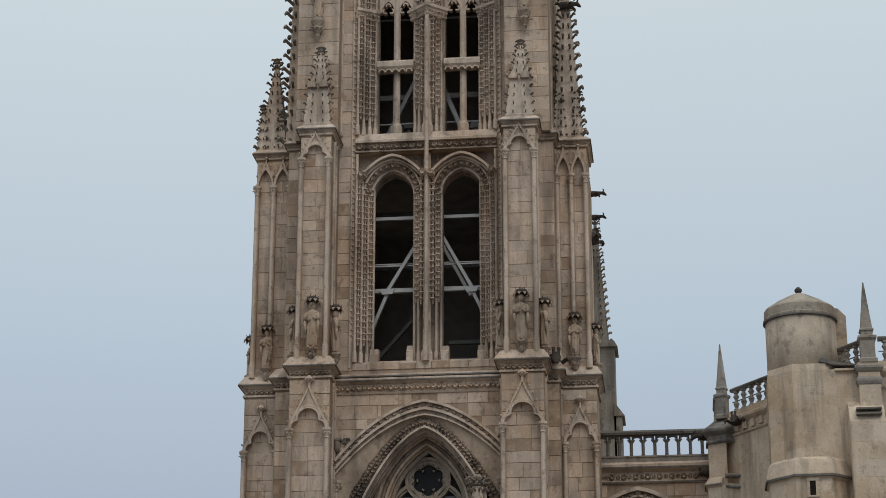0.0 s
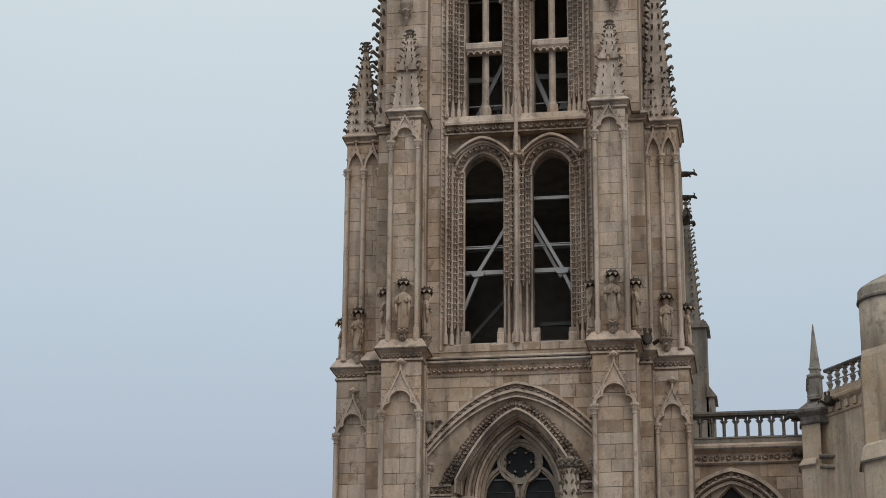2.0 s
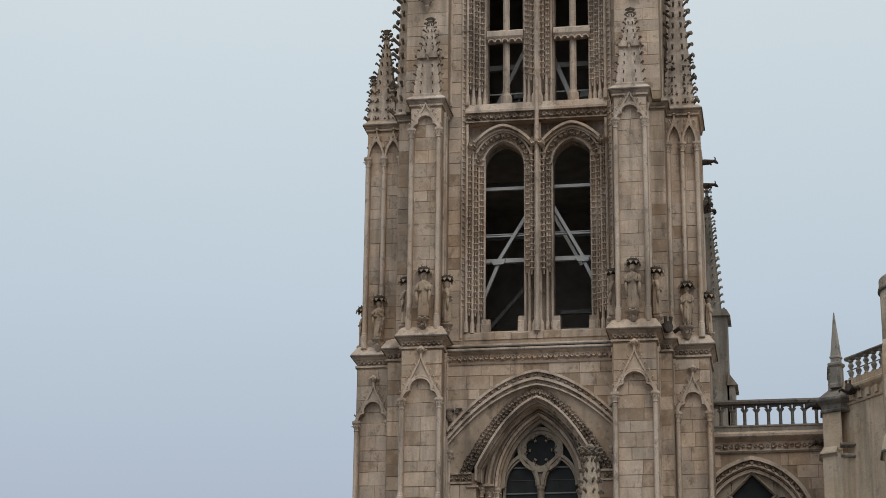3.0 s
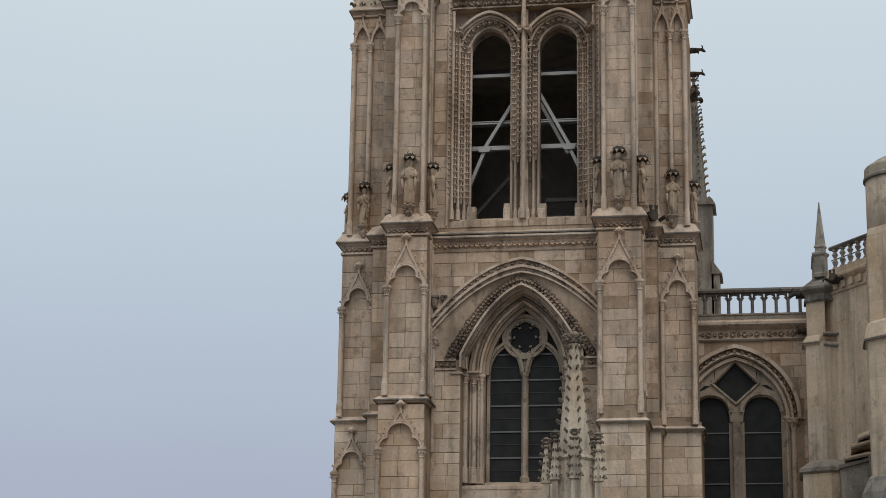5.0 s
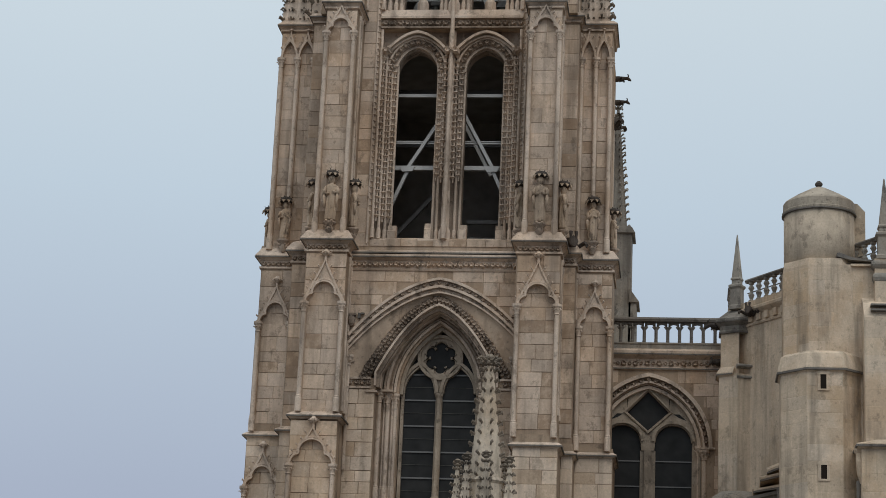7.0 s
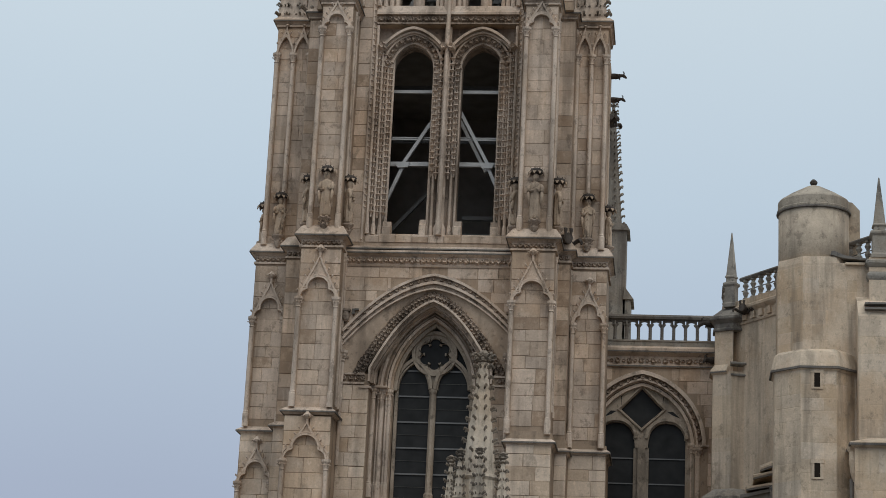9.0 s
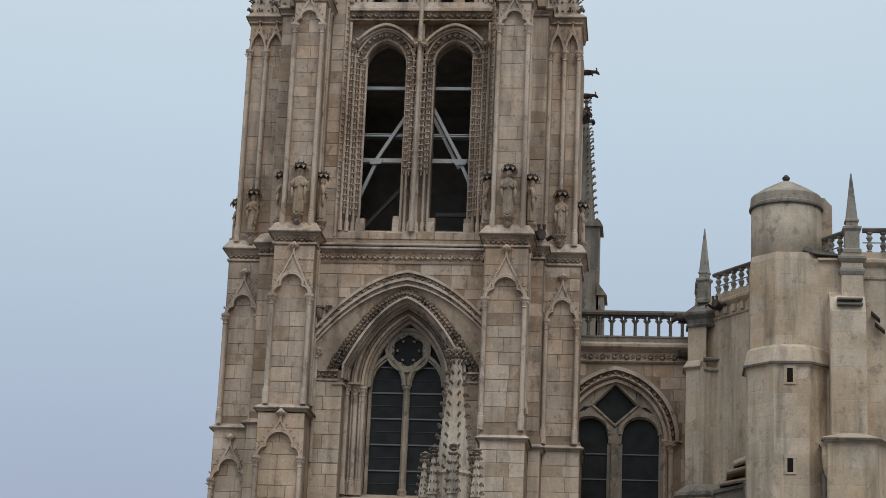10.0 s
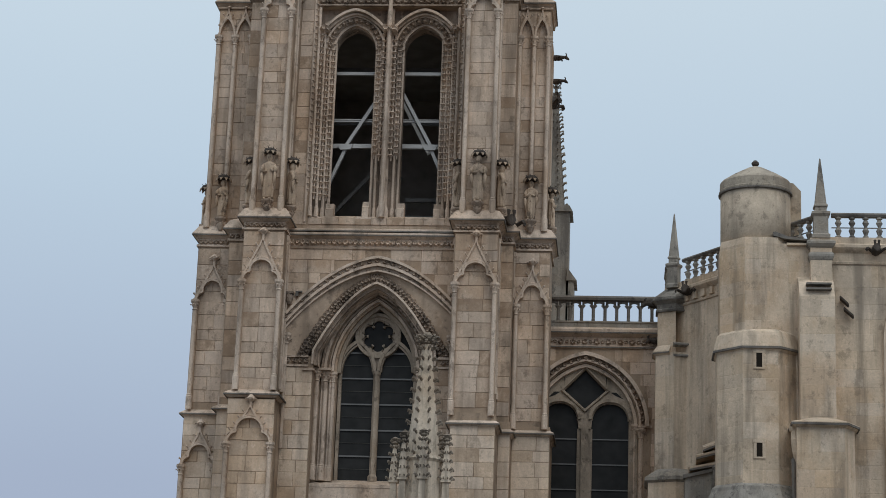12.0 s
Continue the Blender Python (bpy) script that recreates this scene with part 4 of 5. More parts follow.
# ---- statues, each on its bracket under a canopy ----
def figure(x, y, z, h, turn=0.0, lean=0.0):
    """A worn robed statue, one plain mesh."""
    bm = bmesh.new()
    prof = [(0.05, 0.21, 0.19), (0.09, 0.215, 0.19), (0.25, 0.225, 0.19), (0.42, 0.235, 0.19), (0.52, 0.215, 0.175), (0.60, 0.215, 0.175), (0.70, 0.25, 0.18), (0.765, 0.255, 0.16), (0.80, 0.17, 0.13), (0.82, 0.085, 0.085), (0.84, 0.08, 0.085), (0.865, 0.115, 0.125), (0.91, 0.135, 0.145), (0.955, 0.125, 0.135), (0.985, 0.08, 0.085), (1.0, 0.02, 0.02)]
    rings = []
    k = 36
    ph = random.random() * 6
    sway = random.uniform(-0.6, 0.6)
    for f, rx, ry in prof:
        r = []
        deep = max(0.0, min(1.0, (0.74 - f) / 0.3))
        for i in range(k):
            a = 2 * math.pi * i / k
            fold = 1 + deep * (0.085 * math.sin(9 * a + ph + sway * 4 * f) + 0.05 * math.sin(5 * a + ph * 2 - 3 * f))
            r.append((rx * fold * math.cos(a) * h / 2 + lean * math.sin(f * 3) * 0.05, ry * fold * math.sin(a) * h / 2, f * h))
        rings.append(r)
    shell(bm, rings)
    for sg in (-1, 1):
        # a foot, a sleeve and a fall of drapery from the forearm
        tube(bm, [(sg * 0.05 * h, -0.02 * h, 0.03 * h), (sg * 0.055 * h, -0.10 * h, 0.025 * h), (sg * 0.06 * h, -0.13 * h, 0.015 * h)], [0.035 * h, 0.03 * h, 0.012 * h])
        el = Vector((sg * 0.135 * h, -0.045 * h, random.uniform(0.55, 0.60) * h))
        ha = Vector((sg * random.uniform(0.01, 0.06) * h, -0.115 * h, random.uniform(0.58, 0.68) * h))
        tube(bm, [(sg * 0.105 * h, 0, 0.765 * h), el + Vector((0, 0, 0.09 * h)), el, (el + ha) / 2, ha], [0.03 * h, 0.042 * h, 0.042 * h, 0.034 * h, 0.02 * h])
        tube(bm, [el + Vector((0, 0, 0.01 * h)), el + Vector((-sg * 0.01 * h, 0.0, -0.14 * h)), el + Vector((-sg * 0.02 * h, 0.0, -0.27 * h))], [0.036 * h, 0.032 * h, 0.01 * h])
    bm.transform(Matrix.Translation((x, y, z)) @ pose(0, 0, 0, 0, 0, turn))
    me_ob = part("statue", bm, STATUE, None, "", True)
    tagged(me_ob, "weathered limestone statue of a robed figure on a bracket", "statue", "statues on the tower buttresses")
    return me_ob


def statue_set(x, y, ledge, turn=0.0, h=1.5):
    bm = bmesh.new()
    lathe(bm, x, y, [(0.07, ledge), (0.12, ledge + 0.1), (0.16, ledge + 0.2), (0.13, ledge + 0.3), (0.22, ledge + 0.4), (0.25, ledge + 0.44), (0.25, ledge + 0.5)], 10)
    for j in range(6):
        a = math.pi / 3 * j
        crocket(bm, (x + 0.12 * math.cos(a), y + 0.12 * math.sin(a), ledge + 0.26), (math.cos(a), math.sin(a), 0.2), 0.1)
    tpart("statue_bracket", bm, CARVED)
    figure(x, y, ledge + 0.45, h, turn, random.uniform(-1, 1))
    zc = ledge + 0.47 + h
    bm = bmesh.new()
    lathe(bm, x, y + 0.05, [(0.2, zc - 0.02), (0.25, zc), (0.26, zc + 0.08), (0.22, zc + 0.15), (0.14, zc + 0.19), (0.05, zc + 0.21)], 10)
    for j in range(7):
        crocket(bm, (x + 0.19 * math.cos(j * 0.9), y + 0.05 + 0.19 * math.sin(j * 0.9), zc + 0.14), (math.cos(j * 0.9), math.sin(j * 0.9), 0.9), 0.06)
    canopy = tpart("canopy", bm, SOOT, None, "soot-blackened carved stone canopy")
    bm = bmesh.new()
    for j in range(9):
        a = 2 * math.pi * (j + 0.5) / 9
        o, w_ = Vector((math.cos(a), math.sin(a), 0)), Vector((-math.sin(a), math.cos(a), 0)) * 0.07
        c = Vector((x, y + 0.05, zc)) + o * 0.26
        tip = c + o * 0.04 - Vector((0, 0, 0.09))
        up_ = Vector((0, 0, 0.03))
        shell(bm, [[c - w_ + up_, c + w_ + up_, tip + w_ * 0.1, tip - w_ * 0.1], [c - w_ + up_ + o * 0.04, c + w_ + up_ + o * 0.04, tip + w_ * 0.1 + o * 0.03, tip - w_ * 0.1 + o * 0.03]])
    tpart("hanging_petals", bm, STATUE, canopy, "pale pointed stone petals")


for x, y, ledge, turn, h in ((-4.20, -1.98, 23.3, 0, 1.9), (-3.42, -1.25, 23.25, 90, 1.8), (-5.03, -1.25, 23.25, -90, 1.8), (-6.42, 0.42, 23.25, 0, 1.6), (-7.22, 1.3, 23.2, -90, 1.5),
                             (3.80, -1.98, 23.3, 0, 1.9), (4.62, -1.25, 23.25, 90, 1.8), (2.98, -1.25, 23.25, -90, 1.8), (5.68, 0.42, 23.3, 0, 1.65), (6.45, 1.3, 23.25, 90, 1.5)):
    statue_set(x, y, ledge, turn, h)


for x in (-4.43, 3.98):
    figure(x, -0.82, 38.08, 1.7, 0, 0.5)


# ---- gargoyles ----
def gargoyle(x, y, z, length, way, size=0.22):
    """A long beast that leans out from the wall: body, neck, head and folded wings."""
    bm = bmesh.new()
    d = Vector((*way, 0)).normalized()
    s = Vector((-d.y, d.x, 0))
    up = Vector((0, 0, 1))
    rings = []
    for f, w, h, lift in ((-0.15, 1.1, 1.2, 0.0), (0.2, 1.0, 1.15, 0.05), (0.5, 0.75, 0.8, 0.1), (0.72, 0.55, 0.6, 0.12), (0.82, 0.75, 0.85, 0.05), (0.95, 0.5, 0.5, -0.25), (1.0, 0.25, 0.2, -0.35)):
        c = Vector((x, y, z)) + d * f * length + up * lift * size
        rings.append([c + s * size * w * 0.5 * math.cos(a) + up * size * h * 0.5 * math.sin(a) for a in [math.pi / 4 * i for i in range(8)]])
    shell(bm, rings)
    for sg in (-1, 1):
        crocket(bm, Vector((x, y, z)) + d * 0.82 * length + s * sg * size * 0.2 + up * size * 0.3, d * -0.3 + up, size * 0.5, up=d)
        crocket(bm, Vector((x, y, z)) + d * 0.3 * length + s * sg * size * 0.4 - up * size * 0.2, d * 0.6 + s * sg * 0.6, size * 0.8)
    ob = part("gargoyle", bm, SOOT)
    return tagged(ob, "dark weathered stone gargoyle jutting from the masonry", "gargoyle", "gargoyles of the church")


bm = bmesh.new()
box(bm, 5.9, 6.33, 2.4, 3.6, 23.2, 31.8)
tpart("wall", bm, WALL)
gargoyle(6.32, 3.0, 31.42, 0.66, (1, -0.1))
gargoyle(6.32, 3.3, 30.52, 0.62, (1, -0.1), 0.2)
gargoyle(6.3, 3.0, 29.5, 0.34, (1, -0.1), 0.5)
gargoyle(5.45, 1.0, 39.0, 0.75, (1, -0.1), 0.3)
gargoyle(4.86, -0.05, 23.5, 0.75, (0.25, -1), 0.52)


# ---- nave wall with window and parapet ----
nave = thing("nave", (9, 8, 0), "limestone clerestory wall of the church nave", "church")
NX0, NX1, NY = 6.0, 11.3, 4.0
NC = 7.85
bm = bmesh.new()
ncurve = pointed(NC, 2.08, 16.45, 2.55)
nsp = ncurve[0][1]
over_curve(bm, [(5.0, nsp)] + ncurve[:1] + ncurve + ncurve[-1:] + [(NX1, nsp)], 20.1, NY, NY + 0.5)
box(bm, 5.0, ncurve[0][0], NY, NY + 0.5, -1, nsp)
box(bm, ncurve[-1][0], NX1, NY, NY + 0.5, -1, nsp)
box(bm, ncurve[0][0], ncurve[-1][0], NY, NY + 0.5, -1, 11.0)
nave_wall = tpart("wall", bm, MORTAR, nave)
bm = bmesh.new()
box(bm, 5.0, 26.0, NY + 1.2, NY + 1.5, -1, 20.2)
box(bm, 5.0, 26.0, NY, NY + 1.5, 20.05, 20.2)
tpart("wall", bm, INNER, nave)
bm = bmesh.new()
band(bm, pointed(NC, 2.52, 16.45, 2.97, 12), 0.15, NY - 0.24, NY + 0.02)
band(bm, pointed(NC, 2.22, 16.45, 2.68, 12), 0.08, NY - 0.12, NY + 0.02)
band(bm, pointed(NC, 2.06, 16.45, 2.52, 12), 0.13, NY + 0.06, NY + 0.4)
box(bm, NC + 2.05, NC + 2.62, NY - 0.16, NY + 0.02, 16.42, 16.5)
tpart("hood_mould", bm, TRIM, nave)
bm = bmesh.new()
for i, (x, z) in enumerate(pointed(NC, 2.27, 16.45, 2.72, 13)):
    rosette(bm, x, NY - 0.05, z, 0.13)
tagged(tpart("leaf_frieze", bm, CARVED, nave), kind="stuff")
colonnette(NC + 2.2, NY + 0.02, 11.0, 16.4, 0.1, nave)
colonnette(NC + 1.98, NY + 0.2, 11.0, 16.6, 0.08, nave)
DC, DZ, DW, DT, DB = NC - 0.01, 17.93, 0.82, 18.78, 17.19
lancets = [pointed(c, 0.73, 16.75, 0.70, 8) for c in (NC - 1.0, NC + 0.99)]


def arch_top(x):
    """Height of the great window's arch at x."""
    d = abs(x - NC)
    return 16.45 + math.sqrt(max(0.0, 2.60 ** 2 - (d + 0.54) ** 2))


def lancet_top(x):
    for c in (NC - 1.0, NC + 0.99):
        d = abs(x - c)
        if d < 0.73:
            return 16.75 + 0.70 * (1 - (d / 0.73) ** 2.2) ** 0.62
    return 16.4


bm = bmesh.new()
cols = [NC - 2.02 + 4.04 * i / 80 for i in range(81)]
low_rings, top_rings = [], []
for x in cols:
    d = abs(x - DC)
    a, b = lancet_top(x), max(arch_top(x), lancet_top(x) + 0.02)
    if d < DW:
        b1, b2 = DZ - (DZ - DB) * (1 - d / DW), DZ + (DT - DZ) * (1 - d / DW)
        top_rings.append([(x, NY + 0.24, b2), (x, NY + 0.44, b2), (x, NY + 0.44, max(b, b2 + 0.03)), (x, NY + 0.24, max(b, b2 + 0.03))])
        b = max(b1, a + 0.02)
    low_rings.append([(x, NY + 0.24, a), (x, NY + 0.44, a), (x, NY + 0.44, b), (x, NY + 0.24, b)])
shell(bm, low_rings)
shell(bm, top_rings)
nwin = tpart("window", bm, TRACERY, nave)
bm = bmesh.new()
dm = (DC, (DT + DB) / 2)
dia = [(DC, DT), (DC - DW, DZ), (DC, DB), (DC + DW, DZ)]
rings = [[(dm[0] + (p[0] - dm[0]) * f, y, dm[1] + (p[1] - dm[1]) * f) for f, y in ((1.20, NY + 0.25), (1.16, NY + 0.16), (1.08, NY + 0.16), (0.99, NY + 0.3), (0.99, NY + 0.43), (1.2, NY + 0.43))] for p in dia]
shell(bm, rings + rings[:1], caps=False)
tpart("diamond_tracery", bm, TRACERY, nwin)
for pts in lancets:
    bm = bmesh.new()
    band(bm, [(x, z + 0.02) for x, z in pts], -0.12, NY + 0.16, NY + 0.3)
    band(bm, pts, 0.04, NY + 0.28, NY + 0.44)
    tpart("tracery_arch", bm, TRACERY, nwin)
for sg in (-1, 1):
    bm = bmesh.new()
    prism_xz(bm, [(NC + sg * 0.98, 17.86), (NC + sg * 1.22, 17.86), (NC + sg * 1.50, 17.6), (NC + sg * 1.2, 17.72)], NY + 0.232, NY + 0.26)
    tpart("pane", bm, GLASS, nwin, "small dark glazed spandrel light")
    bm = bmesh.new()
    prism_xy(bm, [(NC + sg * 2.06, NY + 0.06), (NC + sg * 1.72, NY + 0.3), (NC + sg * 1.72, NY + 0.45), (NC + sg * 2.06, NY + 0.45)], 11.0, 16.95)
    tpart("jamb", bm, TRACERY, nwin)
bm = bmesh.new()
box(bm, NC - 0.14, NC + 0.14, NY + 0.2, NY + 0.45, 10.5, 16.4)
box(bm, NC - 0.3, NC - 0.14, NY + 0.3, NY + 0.46, 10.5, 16.4)
box(bm, NC + 0.14, NC + 0.3, NY + 0.3, NY + 0.46, 10.5, 16.4)
tpart("mullion", bm, TRACERY, nwin)
for x0, x1 in ((NC - 1.75, NC - 0.2), (NC + 0.2, NC + 1.75)):
    for i in range(6):
        z0 = 11.0 + i
        bm = bmesh.new()
        t0, t1 = random.uniform(-0.015, 0.015), random.uniform(-0.015, 0.015)
        shell(bm, [[(x0, NY + 0.45 + t0, z0 + 0.02), (x1, NY + 0.45 + t1, z0 + 0.02), (x1, NY + 0.45 - t0, z0 + 0.98), (x0, NY + 0.45 - t1, z0 + 0.98)], [(x0, NY + 0.47, z0 + 0.02), (x1, NY + 0.47, z0 + 0.02), (x1, NY + 0.47, z0 + 0.98), (x0, NY + 0.47, z0 + 0.98)]])
        tpart("pane", bm, GLASS, nwin, "dark leaded glass pane")
        bm = bmesh.new()
        beam(bm, (x0, NY + 0.42, z0), (x1, NY + 0.42, z0), 0.045)
        tpart("glazing_bar", bm, LEAD, nwin)
bm = bmesh.new()
box(bm, NC - 1.9, NC + 1.9, NY + 0.475, NY + 0.495, 10.9, 18.95)
tpart("pane", bm, GLASS, nwin, "dark leaded glass pane")
bm = bmesh.new()
prism_yz(bm, [(NY + 0.1, 19.58), (NY - 0.08, 19.58), (NY - 0.1, 19.66), (NY - 0.02, 19.7), (NY - 0.02, 20.02), (NY - 0.26, 20.14), (NY - 0.28, 20.3), (NY - 0.1, 20.42), (NY + 0.1, 20.42)], NX0, NX1)
tpart("cornice", bm, TRIM, nave)
drip([(NX0, NY), (NX1, NY)], 0.275, 20.2, nave)
drip([(NX0, NY), (NX1, NY)], 0.09, 19.64, nave)
bm = bmesh.new()
prism_yz(bm, [(NY - 0.06, 20.42), (NY - 0.06, 20.6), (NY - 0.1, 20.62), (NY - 0.1, 20.68), (NY + 0.22, 20.68), (NY + 0.22, 20.42)], NX0, NX1)
tpart("plinth", bm, GREY, nave)
slab("roof", GREY, nave, 5.0, 26.0, 5.5, 17.0, 19.8, 20.1)
bm = bmesh.new()
for i in range(21):
    rosette(bm, 6.15 + i * 0.235, NY - 0.03, 19.84, 0.15 if i % 2 else 0.10, 1.0)
tagged(tpart("leaf_frieze", bm, CARVED, nave), kind="stuff")

parapet = thing("balustrade", (8.5, NY, 20.68), "pierced stone gothic balustrade on the nave wall", "balustrade")
bm = bmesh.new()
prism_yz(bm, [(NY - 0.12, 21.53), (NY - 0.15, 21.62), (NY - 0.08, 21.71), (NY + 0.2, 21.71), (NY + 0.24, 21.53)], NX0, NX1)
tpart("rail", bm, SOOT_SHADE, parapet)
nb = 11
for i in range(nb):
    x = 6.25 + i * 0.465
    bm = bmesh.new()
    box(bm, x - 0.065, x + 0.065, NY - 0.03, NY + 0.15, 20.68, 21.3)
    lathe(bm, x, NY - 0.03, [(0.07, 20.68), (0.07, 20.76), (0.04, 20.8), (0.04, 21.22), (0.07, 21.28), (0.07, 21.32)], 8)
    tpart("baluster", bm, SOOT_SHADE, parapet)
    bm = bmesh.new()
    pts = [(x + 0.2325 - 0.19 * math.cos(math.pi * j / 8), 21.28 + 0.16 * math.sin(math.pi * j / 8)) for j in range(9)]
    over_curve(bm, [(x + 0.02, 21.28)] + pts[:1] + pts + pts[-1:] + [(x + 0.445, 21.28)], 21.54, NY, NY + 0.12)
    for sg in (-1, 1):
        prism_xz(bm, [(x + 0.2325 + sg * 0.2, 21.18), (x + 0.2325 + sg * 0.08, 21.33), (x + 0.2325 + sg * 0.2, 21.42)], NY, NY + 0.12)
    tpart("arcade_head", bm, SOOT_SHADE, parapet)

# ---- polygonal chapel ----
chapel = thing("chapel", (20, 2, 0), "pale limestone polygonal chapel with a balustraded top", "church")
PA, PB = (11.35, 1.0), (16.2, -5.8)
plan = [(10.95, 6.0), (10.95, 1.55), PA, PB, (27.0, -5.8), (27.0, 6.0)]
bm = bmesh.new()
prism_xy(bm, plan, -1.0, 21.0)
chapel_wall = tpart("wall", bm, PALEWALL, chapel)
bm = bmesh.new()
moulding(bm, [(10.95, 6.0), (10.95, 1.55), PA, PB, (27.0, -5.8)], [(0.0, 20.55), (0.05, 20.55), (0.07, 20.62), (0.02, 20.66), (0.02, 20.95), (0.14, 21.05), (0.2, 21.12), (0.2, 21.22), (0.06, 21.3), (0.06, 21.52), (-0.25, 21.52), (-0.25, 20.55)])
tpart("cornice", bm, PALEWALL, chapel)


def urn_rail(a, b, z0, z1, name_label):
    """A balustrade of turned balusters between two plan points."""
    va, vb = Vector(a), Vector(b)
    d = (vb - va).normalized()
    n = Vector((d.y, -d.x))
    root = thing("balustrade", (*((va + vb) / 2), z0), name_label, "balustrade", "balustrades of the chapel")
    bm = bmesh.new()
    moulding(bm, [va, vb], [(-0.18, z1 - 0.14), (-0.22, z1 - 0.06), (-0.2, z1), (0.02, z1), (0.06, z1 - 0.06), (0.02, z1 - 0.14)])
    tpart("rail", bm, SOOT_SHADE, root)
    length = (vb - va).length
    k = max(2, round(length / 0.47))
    for i in range(k):
        c = va + d * (i + 0.5) * length / k - n * 0.08
        h = z1 - 0.14 - z0
        bm = bmesh.new()
        lathe(bm, c.x, c.y, [(0.11, z0), (0.11, z0 + 0.06), (0.06, z0 + 0.1), (0.12, z0 + h * 0.36), (0.055, z0 + h * 0.5), (0.055, z0 + h * 0.56), (0.12, z0 + h * 0.72), (0.06, z1 - 0.24), (0.11, z1 - 0.2), (0.11, z1 - 0.14)], 8)
        tpart("baluster", bm, GREY, root)
    bm = bmesh.new()
    beam(bm, (*(va - n * 0.08), z0 + (z1 - z0) * 0.42), (*(vb - n * 0.08), z0 + (z1 - z0) * 0.42), 0.035)
    tpart("iron_rod", bm, DULL, root)


urn_rail((11.55, 0.72), (15.9, -5.38), 21.52, 22.42, "stone balustrade of turned balusters beside the round turret")
urn_rail((16.55, -5.8), (26.5, -5.8), 21.52, 22.42, "stone balustrade of turned balusters along the chapel top")
urn_rail((10.95, 3.6), (10.95, 1.75), 21.52, 22.42, "short stone balustrade at the chapel's back corner")


def obelisk(x, y, z, turn, label, size=1.0):
    ob = thing("obelisk_pinnacle", (x, y, z), label, "pinnacle", "obelisks on the chapel")
    bm = bmesh.new()
    t = radians(turn) + math.pi / 4
    q = math.sqrt(2) * size
    lathe(bm, x, y, [(0.31 * q, z), (0.31 * q, z + 0.12), (0.25 * q, z + 0.18), (0.25 * q, z + 0.8), (0.32 * q, z + 0.88), (0.32 * q, z + 0.95), (0.22 * q, z + 1.0)], 4, t)
    tpart("pedestal", bm, GREY, ob)
    bm = bmesh.new()
    lathe(bm, x, y, [(0.2 * q, z + 1.0), (0.2 * q, z + 1.14), (0.24 * q, z + 1.17), (0.24 * q, z + 1.22), (0.2 * q, z + 1.26), (0.025 * q, z + 2.95), (0.0001, z + 3.0)], 4, t)
    tpart("spike", bm, GREY, ob)


obelisk(11.22, 0.95, 21.3, -25, "grey stone obelisk pinnacle on the chapel corner", 0.78)
obelisk(16.16, -5.85, 21.42, 0, "grey stone obelisk pinnacle on a square pedestal")

# pier and corner strips of the chapel
bm = bmesh.new()
prism_xy(bm, [(10.55, 1.6), (10.55, 0.75), (11.25, 0.35), (11.9, 0.55), (11.9, 1.6)], -1, 18.7)
pier = tpart("pier", bm, PALEWALL, chapel)
bm = bmesh.new()
prism_xy(bm, [(10.62, 1.6), (10.62, 0.9), (11.3, 0.55), (11.3, 1.6)], 18.7, 20.6)
tpart("pier", bm, PALEWALL, chapel)
corner_line = [(10.62, 1.6), (10.62, 0.9), (11.3, 0.55), (11.8, 0.75)]
bm = bmesh.new()
moulding(bm, corner_line, [(0.0, 20.32), (0.05, 20.34), (0.07, 20.42), (0.02, 20.46), (0.03, 20.62), (0.13, 20.7), (0.2, 20.76), (0.2, 20.88), (0.05, 20.98), (-0.3, 21.3), (-0.3, 20.32)])
tpart("cornice", bm, GREY, chapel)
drip(corner_line, 0.2, 20.8, chapel)
drip(corner_line, 0.06, 20.38, chapel)
low_line = [(10.55, 1.6), (10.55, 0.75), (11.1, 0.44)]
bm = bmesh.new()
moulding(bm, low_line, [(0.0, 18.6), (0.1, 18.68), (0.1, 18.76), (-0.05, 19.0), (-0.1, 18.6)])
tpart("ledge", bm, PALEWALL, chapel)
drip(low_line, 0.1, 18.72, chapel)
for z, o in ((18.98, 0.14), (18.55, 0.1)):
    bm = bmesh.new()
    moulding(bm, [(11.2, 0.42), (11.9, 0.55), (11.9, 1.2)], [(0, z - 0.06), (o, z), (o, z + 0.06), (-0.02, z + 0.12), (-0.1, z - 0.06)])
    tpart("ledge", bm, GREY, chapel)
    drip([(11.2, 0.42), (11.9, 0.55), (11.9, 1.2)], o, z + 0.03, chapel)
bm = bmesh.new()
prism_xy(bm, [(10.3, 1.5), (10.3, -0.3), (11.3, -0.75), (12.1, -0.4), (12.1, 1.5)], -1, 13.75)
tpart("pier", bm, PALEWALL, chapel)
bm = bmesh.new()
moulding(bm, [(10.3, 1.5), (10.3, -0.3), (11.3, -0.75), (12.1, -0.4), (12.1, 1.2)], [(0, 13.6), (0.12, 13.68), (0.12, 13.8), (-0.35, 14.15), (-0.35, 13.6)])
tpart("ledge", bm, GREY, chapel)
